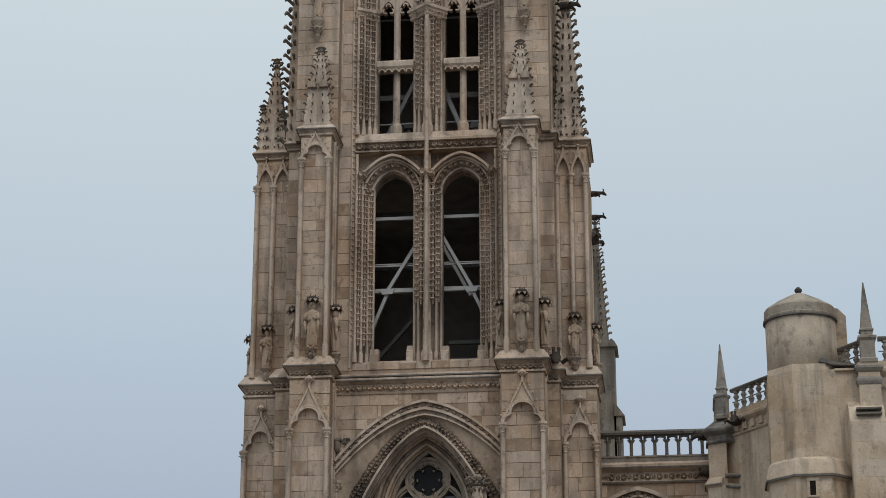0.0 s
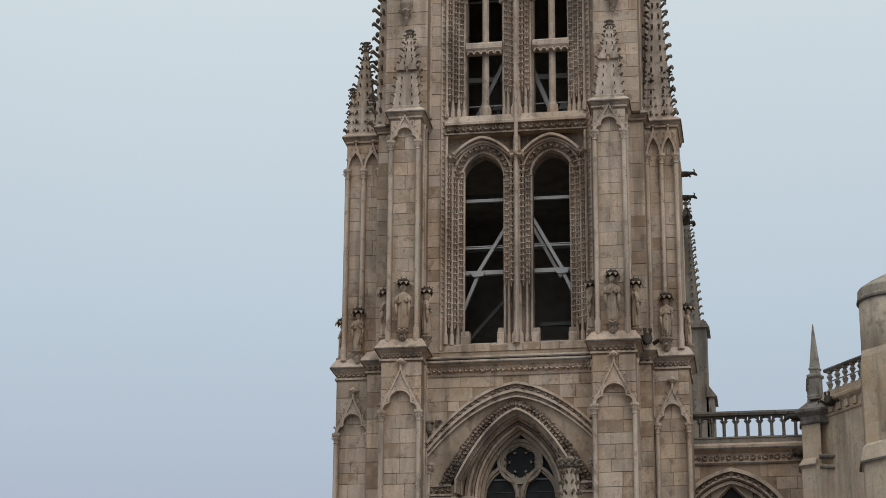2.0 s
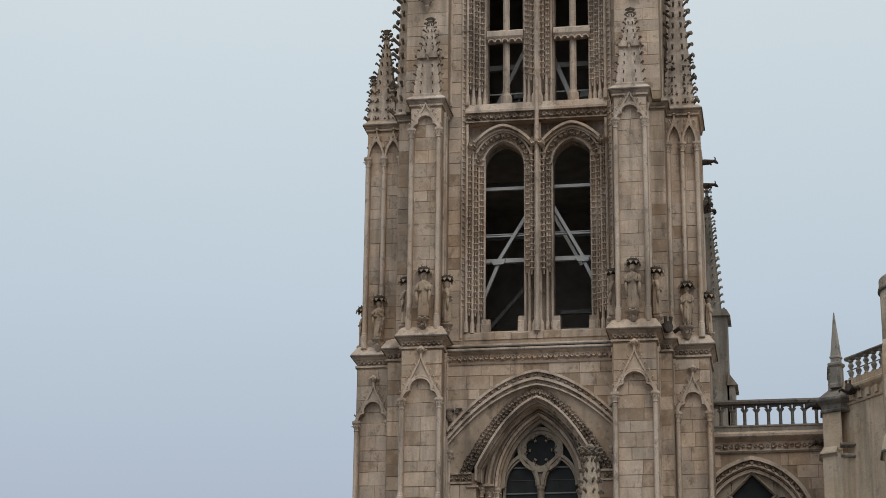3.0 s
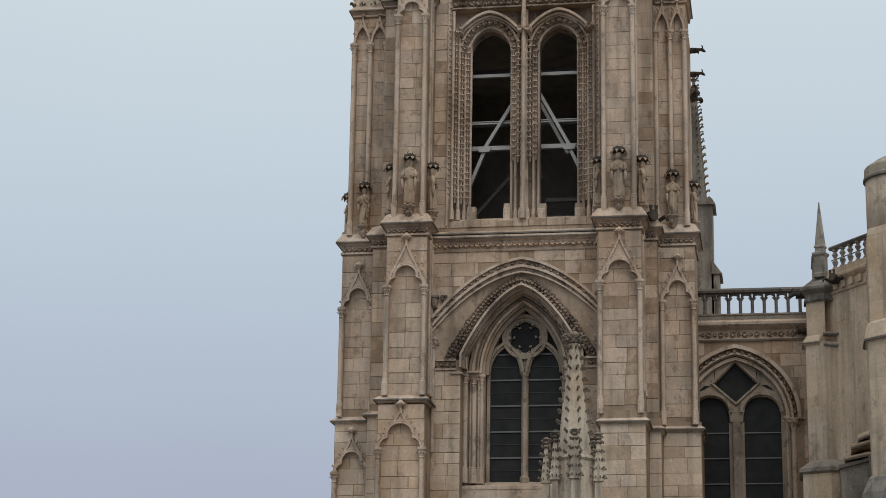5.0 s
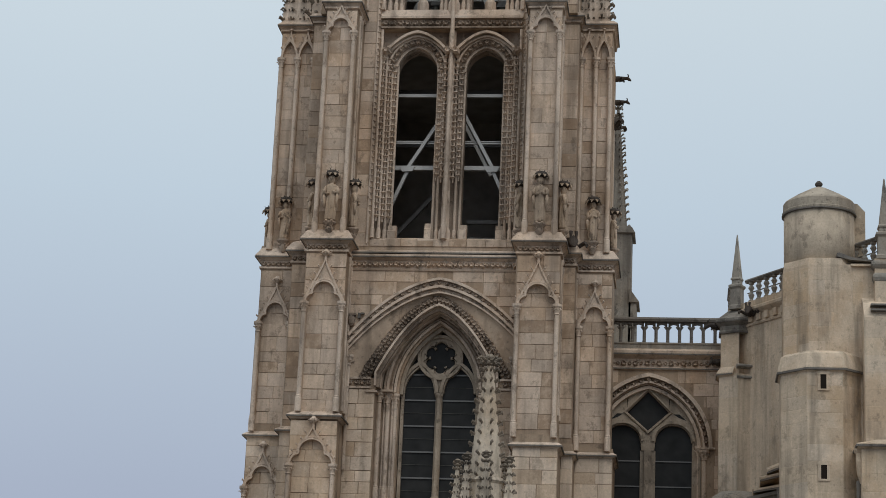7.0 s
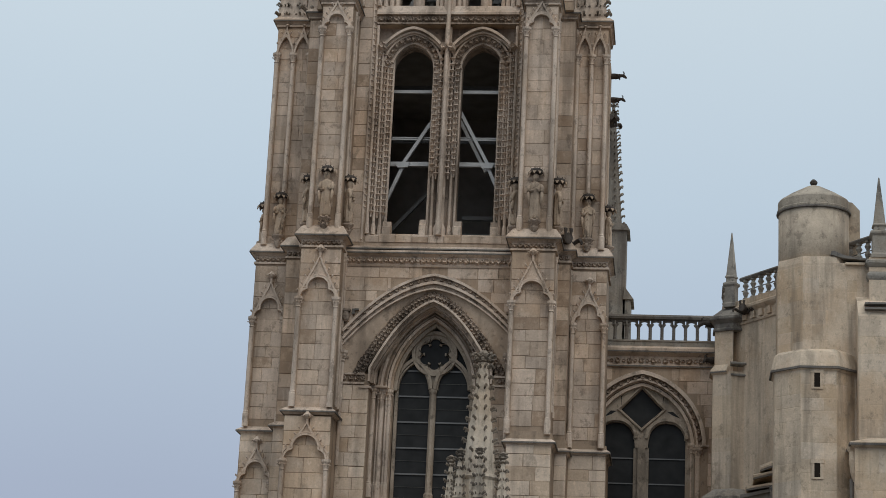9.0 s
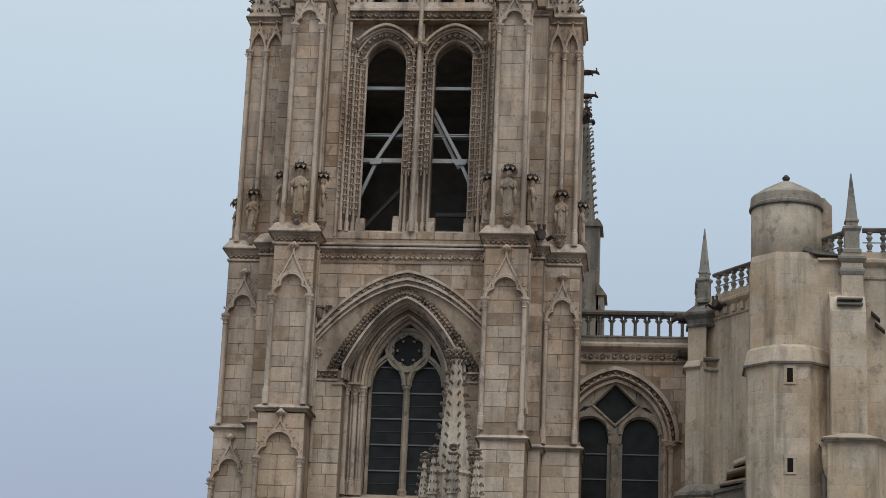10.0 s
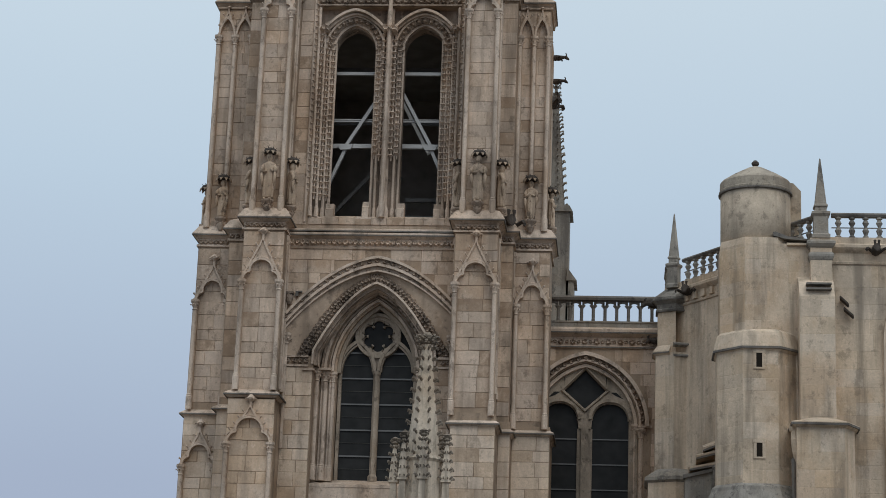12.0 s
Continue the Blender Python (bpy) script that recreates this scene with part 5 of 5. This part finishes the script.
for i, (x0, x1, z, y0) in enumerate(((12.25, 12.72, 14.62, -2.2), (12.0, 12.72, 14.28, -2.5), (11.75, 12.8, 13.82, -2.8))):
    bm = bmesh.new()
    shell(bm, [[(x, y, zz) for y, zz in ((y0, z + s - 0.13), (y0 - 0.06, z + s - 0.07), (y0 - 0.06, z + s), (-0.9, z + s + 0.3), (-0.9, z + s - 0.13))] for x, s in ((x0, 0.0), (x1, 0.2))])
    tpart("sloping_coping", bm, PALEWALL, chapel)
    # dark lip: soot and the coping's underside shadow, both in the colour
    bm = bmesh.new()
    shell(bm, [[(x, y, zz) for y, zz in ((y0 - 0.075, z + s - 0.15), (y0 - 0.075, z + s - 0.09), (y0 + 0.1, z + s - 0.09), (y0 + 0.1, z + s - 0.15))] for x, s in ((x0 - 0.02, 0.0), (x1, 0.2))])
    tpart("drip_edge", bm, SOOT_SHADE, chapel, "drip edge darkened for soot and the lip's shadow")
bm = bmesh.new()
prism_xz(bm, [(11.6, -1), (12.75, -1), (12.62, 13.72), (11.6, 13.5)], -2.7, -0.4)
tpart("wall", bm, GREY, chapel)
bm = bmesh.new()
shell(bm, [[(x, y, z + dz) for y, dz in ((-2.82, -0.1), (-2.82, 0.02), (-2.4, 0.1), (-2.4, -0.1))] for x, z in ((11.52, 13.5), (12.72, 13.8))])
tpart("sloping_coping", bm, SOOT_SHADE, chapel)
bm = bmesh.new()
beam(bm, (12.62, -2.85, 13.75), (12.35, -2.85, 11.0), 0.09)
tpart("rain_pipe", bm, GREY, chapel)
bm = bmesh.new()
lathe(bm, 12.85, -2.75, [(0.08, 13.5), (0.28, 13.62), (0.34, 13.8), (0.22, 13.95), (0.08, 14.0)], 9)
tpart("broken_corbel", bm, SOOT_SHADE, chapel)

# buttress at the chapel's front corner
bm = bmesh.new()
prism_yz(bm, [(-5.7, -1), (-6.6, -1), (-6.6, 19.2), (-6.3, 19.75), (-5.7, 20.1)], 15.35, 16.55)
tpart("buttress", bm, PALEWALL, chapel)
bm = bmesh.new()
prism_xy(bm, [(15.15, -5.7), (15.15, -7.3), (16.75, -7.3), (17.15, -6.6), (17.15, -5.7)], -1, 14.55)
tpart("buttress", bm, PALEWALL, chapel)
bm = bmesh.new()
moulding(bm, [(15.15, -5.9), (15.15, -7.3), (16.75, -7.3), (17.15, -6.6), (17.15, -5.7)], [(0, 14.5), (0.05, 14.52), (0.17, 14.6), (0.17, 14.67), (-0.6, 14.95), (-0.6, 14.5)])
tpart("ledge", bm, PALEWALL, chapel)
drip([(15.15, -5.9), (15.15, -7.3), (16.75, -7.3), (17.15, -6.6), (17.15, -5.7)], 0.17, 14.64, chapel, 0.07)
# spout and pipe in the angle beside the turret
bm = bmesh.new()
tube(bm, [(15.12, -6.95, 14.5), (15.14, -7.05, 14.1), (15.16, -7.0, 13.7), (15.2, -6.95, 13.4)], [0.13, 0.16, 0.14, 0.07], 9)
lathe(bm, 15.12, -6.95, [(0.16, 14.4), (0.2, 14.5), (0.2, 14.6), (0.12, 14.64)], 9)
tpart("carved_spout", bm, PALEWALL, chapel)
bm = bmesh.new()
tube(bm, [(15.08, -6.85, 13.5), (15.12, -6.9, 11.0), (15.12, -6.9, 9.0)], [0.075, 0.075, 0.075], 9)
tpart("rain_pipe", bm, SOOT_SHADE, chapel)
# hood of the chapel's window
bm = bmesh.new()
band(bm, [(18.25, 11.0)] + pointed(20.45, 2.2, 17.8, 2.75, 12) + [(22.65, 11.0)], 0.16, -5.98, -5.79)
tpart("hood_mould", bm, PALEWALL, chapel)
bm = bmesh.new()
box(bm, 14.4, 16.3, -5.72, -4.0, -1, 21.3)
prism_yz(bm, [(-5.85, 21.22), (-5.85, 21.3), (-4.0, 21.75), (-4.0, 21.22)], 15.0, 16.0)
strip_wall = tpart("wall", bm, PALEWALL, chapel)
bm = bmesh.new()
for z in (19.42, 19.6):
    box(bm, 15.58, 16.44, -6.72, -6.2, z, z + 0.06)
tpart("ledge", bm, SOOT_SHADE, chapel)
bm = bmesh.new()
box(bm, 15.78, 16.52, -6.12, -5.6, 19.7, 21.42)
prism_yz(bm, [(-5.6, 19.3), (-6.12, 19.7), (-5.6, 19.7)], 15.78, 16.52)
tpart("pilaster", bm, PALEWALL, chapel)
for z, o in ((21.2, 0.12), (20.75, 0.07)):
    bm = bmesh.new()
    moulding(bm, [(15.78, -5.6), (15.78, -6.12), (16.52, -6.12), (16.52, -5.6)], [(0, z - 0.14), (o * 0.4, z - 0.1), (o, z), (o, z + 0.08), (0, z + 0.16), (-0.1, z - 0.14)])
    tpart("ledge", bm, GREY, chapel)
bm = bmesh.new()
for i, z in enumerate((19.15, 18.75)):
    beam(bm, (16.8 + i * 0.13, -5.95, z + 0.16), (17.06 + i * 0.16, -6.05, z - 0.13), 0.06, 0.3)
tpart("water_spout", bm, SOOT, chapel)
gargoyle(11.75, 0.35, 21.05, 0.6, (-0.3, -0.9), 0.36)
gargoyle(18.05, -5.85, 21.05, 0.55, (0, -1), 0.34)
gargoyle(10.75, 1.5, 20.75, 0.8, (-1, -0.3), 0.28)
gargoyle(10.75, 3.8, 19.85, 0.6, (-1, -0.4), 0.26)

# ---- stair turret ----
turret = thing("stair_turret", (14.1, -4.3, 0), "pale limestone stair turret with a low conical stone roof", "turret")
TX, TY = 14.0, -4.3
bm = bmesh.new()
lathe(bm, TX, TY, [(1.25, 20.9), (1.25, 23.5)], 40)
drum = tpart("drum", bm, TURRET, turret, "", True)
bm = bmesh.new()
lathe(bm, TX, TY, [(1.25, 23.42), (1.30, 23.47), (1.31, 23.54), (1.28, 23.57), (1.27, 23.86), (1.22, 23.93), (0.86, 24.17), (0.3, 24.48), (0.10, 24.56)], 40)
tpart("conical_roof", bm, stone("roof_stone", (0.38, 0.33, 0.26), (0.12, 0.105, 0.09), 0.6, 0.6), turret)
bm = bmesh.new()
lathe(bm, TX, TY, [(0.09, 24.52), (0.08, 24.58), (0.13, 24.63), (0.14, 24.7), (0.06, 24.79)], 12)
tpart("knob", bm, SOOT, turret, "dark stone knob")
# dark ring at the eave: soot plus a painted line of shadow
bm = bmesh.new()
lathe(bm, TX, TY, [(1.255, 23.40), (1.325, 23.42), (1.325, 23.47), (1.255, 23.48)], 40)
tpart("drip_edge", bm, SOOT_SHADE, turret, "drip edge darkened for soot and the lip's shadow")
bm = bmesh.new()
prism_xz(bm, [(14.8, 21.2), (15.62, 21.2), (15.62, 23.62), (15.35, 23.92), (14.8, 24.0)], TY - 0.1, TY + 0.9)
tpart("rear_pier", bm, TURRET, turret, "grey weathered pier against the drum")
bm = bmesh.new()
prism_xz(bm, [(14.52, 21.72), (14.62, 21.74), (15.0, 21.58), (15.75, 21.48), (15.75, 21.42), (14.95, 21.48), (14.52, 21.6)], -5.72, -4.6)
tpart("sloping_coping", bm, SOOT_SHADE, turret)
bm = bmesh.new()
lathe(bm, 14.12, TY, [(1.53, 17.4), (1.53, 21.3), (1.48, 21.55)], 8, math.pi / 8)
octa = tpart("shaft", bm, PALEWALL, turret)
bm = bmesh.new()
lathe(bm, 14.03, TY - 0.62, [(1.57, -1.0), (1.57, 17.35)], 8, math.pi / 8)
octa_low = tpart("shaft", bm, PALEWALL, turret)
bm = bmesh.new()
lathe(bm, 14.05, TY - 0.6, [(1.57, 17.28), (1.62, 17.34), (1.72, 17.4), (1.72, 17.48), (1.62, 17.85), (1.58, 17.98), (1.40, 18.1)], 8, math.pi / 8)
tpart("ledge", bm, PALEWALL, turret)
# ring below the turret ledge, its shadow line painted in with the soot
bm = bmesh.new()
lathe(bm, 14.05, TY - 0.6, [(1.6, 17.36), (1.735, 17.37), (1.74, 17.44), (1.6, 17.45)], 8, math.pi / 8)
tpart("drip_edge", bm, SOOT_SHADE, turret, "drip edge darkened for soot and the lip's shadow")
bm = bmesh.new()
lathe(bm, 14.0, TY - 0.6, [(1.56, 12.75), (1.72, 12.62), (1.75, 12.5), (1.95, 12.1), (1.95, -1.0)], 8, math.pi / 8)
tpart("skirt", bm, GREY, turret, "dark weathered sloping stone skirt")
# slits are flat panels, not cut in; their inner shade is painted dark
for z, h in ((16.72, 0.5), (13.62, 0.48)):
    bm = bmesh.new()
    xs = 13.98
    yf = TY - 0.62 - 1.57 * math.cos(math.pi / 8)
    prism_xz(bm, [(xs - 0.1, z), (xs + 0.1, z), (xs + 0.1, z + h * 0.7), (xs + 0.19, z + h), (xs - 0.19, z + h), (xs - 0.1, z + h * 0.7)], yf - 0.034, yf + 0.02)
    tpart("slit_window", bm, VOID, turret, "narrow slit window, its shaded depth painted as a dark panel")
    bm = bmesh.new()
    box(bm, xs - 0.2, xs - 0.1, yf - 0.04, yf + 0.02, z, z + h)
    box(bm, xs + 0.1, xs + 0.2, yf - 0.04, yf + 0.02, z, z + h)
    box(bm, xs - 0.22, xs + 0.22, yf - 0.05, yf + 0.02, z + h, z + h + 0.12)
    box(bm, xs - 0.2, xs + 0.2, yf - 0.05, yf + 0.02, z - 0.06, z)
    tpart("slit_surround", bm, PALEWALL, turret)

# ---- free-standing crocketed pinnacle in front of the tower ----
pin = thing("crocketed_pinnacle", (2.5, -6, 0), "grey weathered limestone pinnacle thick with crockets", "pinnacle")
PX, PY = 2.5, -6.0
bm = bmesh.new()
lathe(bm, PX, PY, [(1.2, -1), (1.2, 11.4), (1.3, 11.5), (1.3, 11.65), (1.0, 11.8)], 4, math.pi / 4)
tpart("pier", bm, PINSTONE, pin)
bm = bmesh.new()
lathe(bm, PX, PY, [(0.72, 11.7), (0.68, 13.2), (0.76, 13.3), (0.66, 13.42)], 8, math.pi / 8)
tpart("shaft", bm, PINSTONE, pin)
spire("spire", PX, PY, 13.3, 17.45, 0.60, 0.15, 8, 0.36, 0.17, PINSTONE, pin)
bm = bmesh.new()
for zz, rr in ((17.45, 0.2), (17.62, 0.3)):
    for j in range(8):
        crocket(bm, (PX + rr * 0.7 * math.cos(j * math.pi / 4), PY + rr * 0.7 * math.sin(j * math.pi / 4), zz), (math.cos(j * math.pi / 4), math.sin(j * math.pi / 4), 0), 0.2, fat=0.3)
lathe(bm, PX, PY, [(0.14, 17.4), (0.2, 17.7), (0.1, 17.82)], 8)
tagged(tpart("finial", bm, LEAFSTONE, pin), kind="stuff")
for dx, dy, z1 in ((-0.98, 0, 13.9), (0.85, -0.3, 14.0), (-0.6, -0.7, 14.0), (0.1, -0.95, 14.05), (0.6, 0.6, 14.0), (-0.45, 0.7, 14.0)):
    bm = bmesh.new()
    lathe(bm, PX + dx, PY + dy, [(0.17, 11.6), (0.15, 12.6)], 4, math.pi / 4)
    tpart("shaft", bm, PINSTONE, pin)
    spire("spire", PX + dx, PY + dy, 12.5, z1, 0.17, 0.06, 4, 0.28, 0.13, PINSTONE, pin)

# ---- steel propping and bells inside the belfry ----
frame_ = thing("steel_frame", (0, 1.5, 22.95), "pale galvanised steel bracing frame inside the belfry", "steel frame")
for p, q, w in (((-3.4, 1.25, 30.05), (3.1, 1.25, 30.05), 0.13), ((-3.4, 1.25, 27.0), (3.1, 1.25, 27.0), 0.17), ((-3.4, 1.35, 28.08), (3.1, 1.35, 28.08), 0.06), ((-3.4, 1.35, 28.16), (3.1, 1.35, 28.16), 0.04)):
    bm = bmesh.new()
    beam(bm, p, q, w)
    tpart("beam", bm, STEEL, frame_)
for p, q in (((-0.45, 1.25, 29.2), (-1.75, 1.25, 27.03)), ((-1.75, 1.25, 26.93), (-2.5, 1.25, 25.1)), ((0.35, 1.25, 29.4), (1.62, 1.25, 27.03)), ((1.62, 1.25, 26.93), (2.35, 1.25, 25.3)), ((0.2, 1.9, 29.4), (1.5, 1.9, 26.9))):
    bm = bmesh.new()
    beam(bm, p, q, 0.13)
    tpart("brace", bm, STEEL, frame_)
for x in (-3.3, 3.0):
    bm = bmesh.new()
    beam(bm, (x, 1.25, 22.95), (x, 1.25, 32.6), 0.16)
    tpart("post", bm, STEEL, frame_)
for x in (-1.75, 1.62):
    bm = bmesh.new()
    prism_xz(bm, [(x - 0.32, 26.99), (x + 0.28, 27.04), (x + 0.2, 26.84), (x - 0.2, 26.82)], 1.1, 1.16)
    tpart("gusset_plate", bm, STEEL, frame_)
for p, q, w in (((-3.4, 4.0, 24.0), (-0.6, 4.0, 27.2), 0.14), ((-2.6, 4.0, 23.0), (0.2, 4.0, 26.6), 0.14), ((0.4, 4.0, 25.6), (4.0, 4.0, 25.6), 0.16), ((0.4, 3.0, 24.6), (4.0, 3.0, 24.6), 0.10), ((0.5, 3.0, 24.4), (1.9, 3.0, 23.1), 0.05), ((0.6, 4.0, 25.0), (2.0, 4.0, 23.4), 0.08), ((-4, 4, 31.2), (4, 4, 31.2), 0.2), ((-4, 5, 29.2), (4, 5, 29.2), 0.1), ((-4, 4, 23.05), (4, 4, 23.05), 0.2)):
    bm = bmesh.new()
    beam(bm, p, q, w)
    tpart("beam", bm, DULL, frame_)
for p, q, w in (((-1.9, 2.0, 34.0), (-0.2, 2.0, 37.6), 0.16), ((0.3, 1.6, 36.2), (1.4, 1.6, 33.4), 0.18), ((-3.3, 1.6, 36.9), (3, 1.6, 36.9), 0.1), ((-3.3, 1.6, 34.3), (3, 1.6, 34.3), 0.05), ((-3.3, 1.6, 39.0), (3, 1.6, 39.0), 0.06), ((-3.3, 2.2, 35.7), (3, 2.2, 35.7), 0.22)):
    bm = bmesh.new()
    beam(bm, p, q, w)
    tpart("brace", bm, STEEL if w < 0.2 else DULL, frame_)


def bell(x, y, z, r):
    ob = thing("bell", (x, y, z), "dark bronze church bell hanging from a yoke", "bell", "bells in the belfry")
    bm = bmesh.new()
    lathe(bm, x, y, [(r, z), (r * 0.98, z + 0.05), (r * 0.72, z + r * 0.6), (r * 0.58, z + r * 1.2), (r * 0.5, z + r * 1.5), (r * 0.15, z + r * 1.65)], 20)
    tpart("body", bm, BRONZE, ob, "", True)
    bm = bmesh.new()
    prism_xz(bm, [(x - r * 0.8, z + r * 1.6), (x + r * 0.8, z + r * 1.6), (x + r * 0.45, z + r * 2.5), (x - r * 0.45, z + r * 2.5)], y - 0.12, y + 0.12)
    tpart("yoke", bm, DULL, ob)


bell(1.75, 1.7, 33.25 + 0.25, 0.32)
bell(-1.0, 1.9, 33.7, 0.3)
bell(1.9, 7.0, 25.6, 0.5)

# small corbel blocks under the chapel's oblique cornice
for i in range(17):
    f = (i + 0.5) / 17
    cx_, cy_ = PA[0] + (PB[0] - PA[0]) * f, PA[1] + (PB[1] - PA[1]) * f
    bm = bmesh.new()
    box(bm, -0.11, 0.11, -0.12, 0.02, 20.68, 20.96)
    bm.transform(Matrix.Translation((cx_, cy_, 0)) @ pose(0, 0, 0, 0, 0, math.degrees(math.atan2(PB[1] - PA[1], PB[0] - PA[0]))))
    tpart("corbel", bm, PALEWALL, chapel)

# ---- coursed blocks, last ----
def clip_arch(x_from, test):
    """Leaves out what a curved opening takes from a course."""
    def cut(u0, u1, z0, z1):
        spans, n, run = [], 12, None
        for i in range(n):
            a, b = u0 + (u1 - u0) * i / n, u0 + (u1 - u0) * (i + 1) / n
            free = not test(x_from + (a + b) / 2, z0) and not test(x_from + (a + b) / 2, z1)
            if free:
                run = (run[0], b) if run else (a, b)
            elif run:
                spans.append(run)
                run = None
        if run:
            spans.append(run)
        return spans
    return cut


for side in (-1, 1):
    for storey, zt, zb in (("low", 15.35 if side > 0 else 16.1, 10.5), ("arch", 22.55, 15.95 if side > 0 else 16.45), ("belfry", 32.5, 23.35), ("upper", 41.5, 33.2)):
        xs = STOREYS[storey][2 if side < 0 else 3]
        ys = STOREYS[storey][4]
        for xa, xb, y in ((xs[0], xs[1], ys[0]), (xs[1], xs[2], ys[1]), (xs[2], xs[3], ys[2])):
            xa, xb = min(xa, xb), max(xa, xb)
            ashlar(PIERS[storey, side], (xa + 0.01, y), (xb - 0.01, y), zb, zt, LOWBLOCK if storey == "low" else BLOCK, 0.5, 0.85, joint=0.013 if zb < 20 else 0.008)
ashlar(front_wall, (XW0, YB), (-2.33, YB), 11.5, 17.62, LOWBLOCK, 0.5, 0.6)
ashlar(front_wall, (2.25, YB), (XW1, YB), 11.5, 17.62, BLOCK, 0.5, 0.6)


def great_arch(x, z):
    d = abs(x - CA)
    return z < 21.86 - 0.13 * d - 0.154 * d * d


ashlar(spandrel_wall, (XW0, YA), (XW1, YA), 19.6, 22.22, BLOCK, 0.46, 1.2, 0.02, clip_arch(XW0, great_arch))
ashlar(belfry_wall, (-3.6, 0), (-3.0, 0), 23.4, 41, BLOCK, 0.5, 0.7, 0.02)
ashlar(belfry_wall_2, (2.82, 0), (3.1, 0), 23.4, 41, BLOCK, 0.5, 0.7, 0.02)


def nave_arch(x, z):
    d = abs(x - NC)
    return d < 2.6 and (z < 16.6 or (z - 16.45) ** 2 + (d + 0.46) ** 2 < 3.06 ** 2)


ashlar(nave_wall, (6.2, NY), (10.9, NY), 11.0, 19.56, BLOCK, 0.46, 0.9, 0.02, clip_arch(6.2, nave_arch))
ashlar(chapel_wall, (11.9, 0.25), (15.7, -5.1), 12.5, 20.5, PALEBLOCK, 0.5, 0.95, 0.008, joint=0.005)
ashlar(chapel_wall, (16.6, -5.8), (21.5, -5.8), 12.0, 20.5, PALEBLOCK, 0.55, 1.05, 0.008, joint=0.005)
for ob_, cx, cy, r, z0, z1 in ((octa, 14.12, TY, 1.53, 18.0, 21.2), (octa_low, 14.03, TY - 0.62, 1.57, 11.5, 17.25)):
    for j in range(4):
        a0 = math.pi / 8 + math.pi / 4 * (j + 3)
        a1 = a0 + math.pi / 4
        ashlar(ob_, (cx + r * math.cos(a0), cy + r * math.sin(a0)), (cx + r * math.cos(a1), cy + r * math.sin(a1)), z0, z1, PALEBLOCK, 0.5, 0.75, 0.006, joint=0.005)
ashlar(strip_wall, (15.35, -6.6), (16.55, -6.6), 15.0, 19.1, PALEBLOCK, 0.52, 0.9, 0.006, joint=0.005)
ashlar(strip_wall, (15.15, -7.3), (16.75, -7.3), 10.5, 14.45, PALEBLOCK, 0.52, 0.9, 0.006, joint=0.005)
ashlar(pier, (10.55, 0.75), (11.25, 0.35), 12.5, 18.6, PALEBLOCK, 0.5, 0.7, 0.006, joint=0.005)
ashlar(strip_wall, (15.05, -5.72), (15.4, -5.72), 12, 21.2, PALEBLOCK, 0.5, 0.9, 0.006, joint=0.005)
bpy.context.view_layer.update()
lay_ashlar()
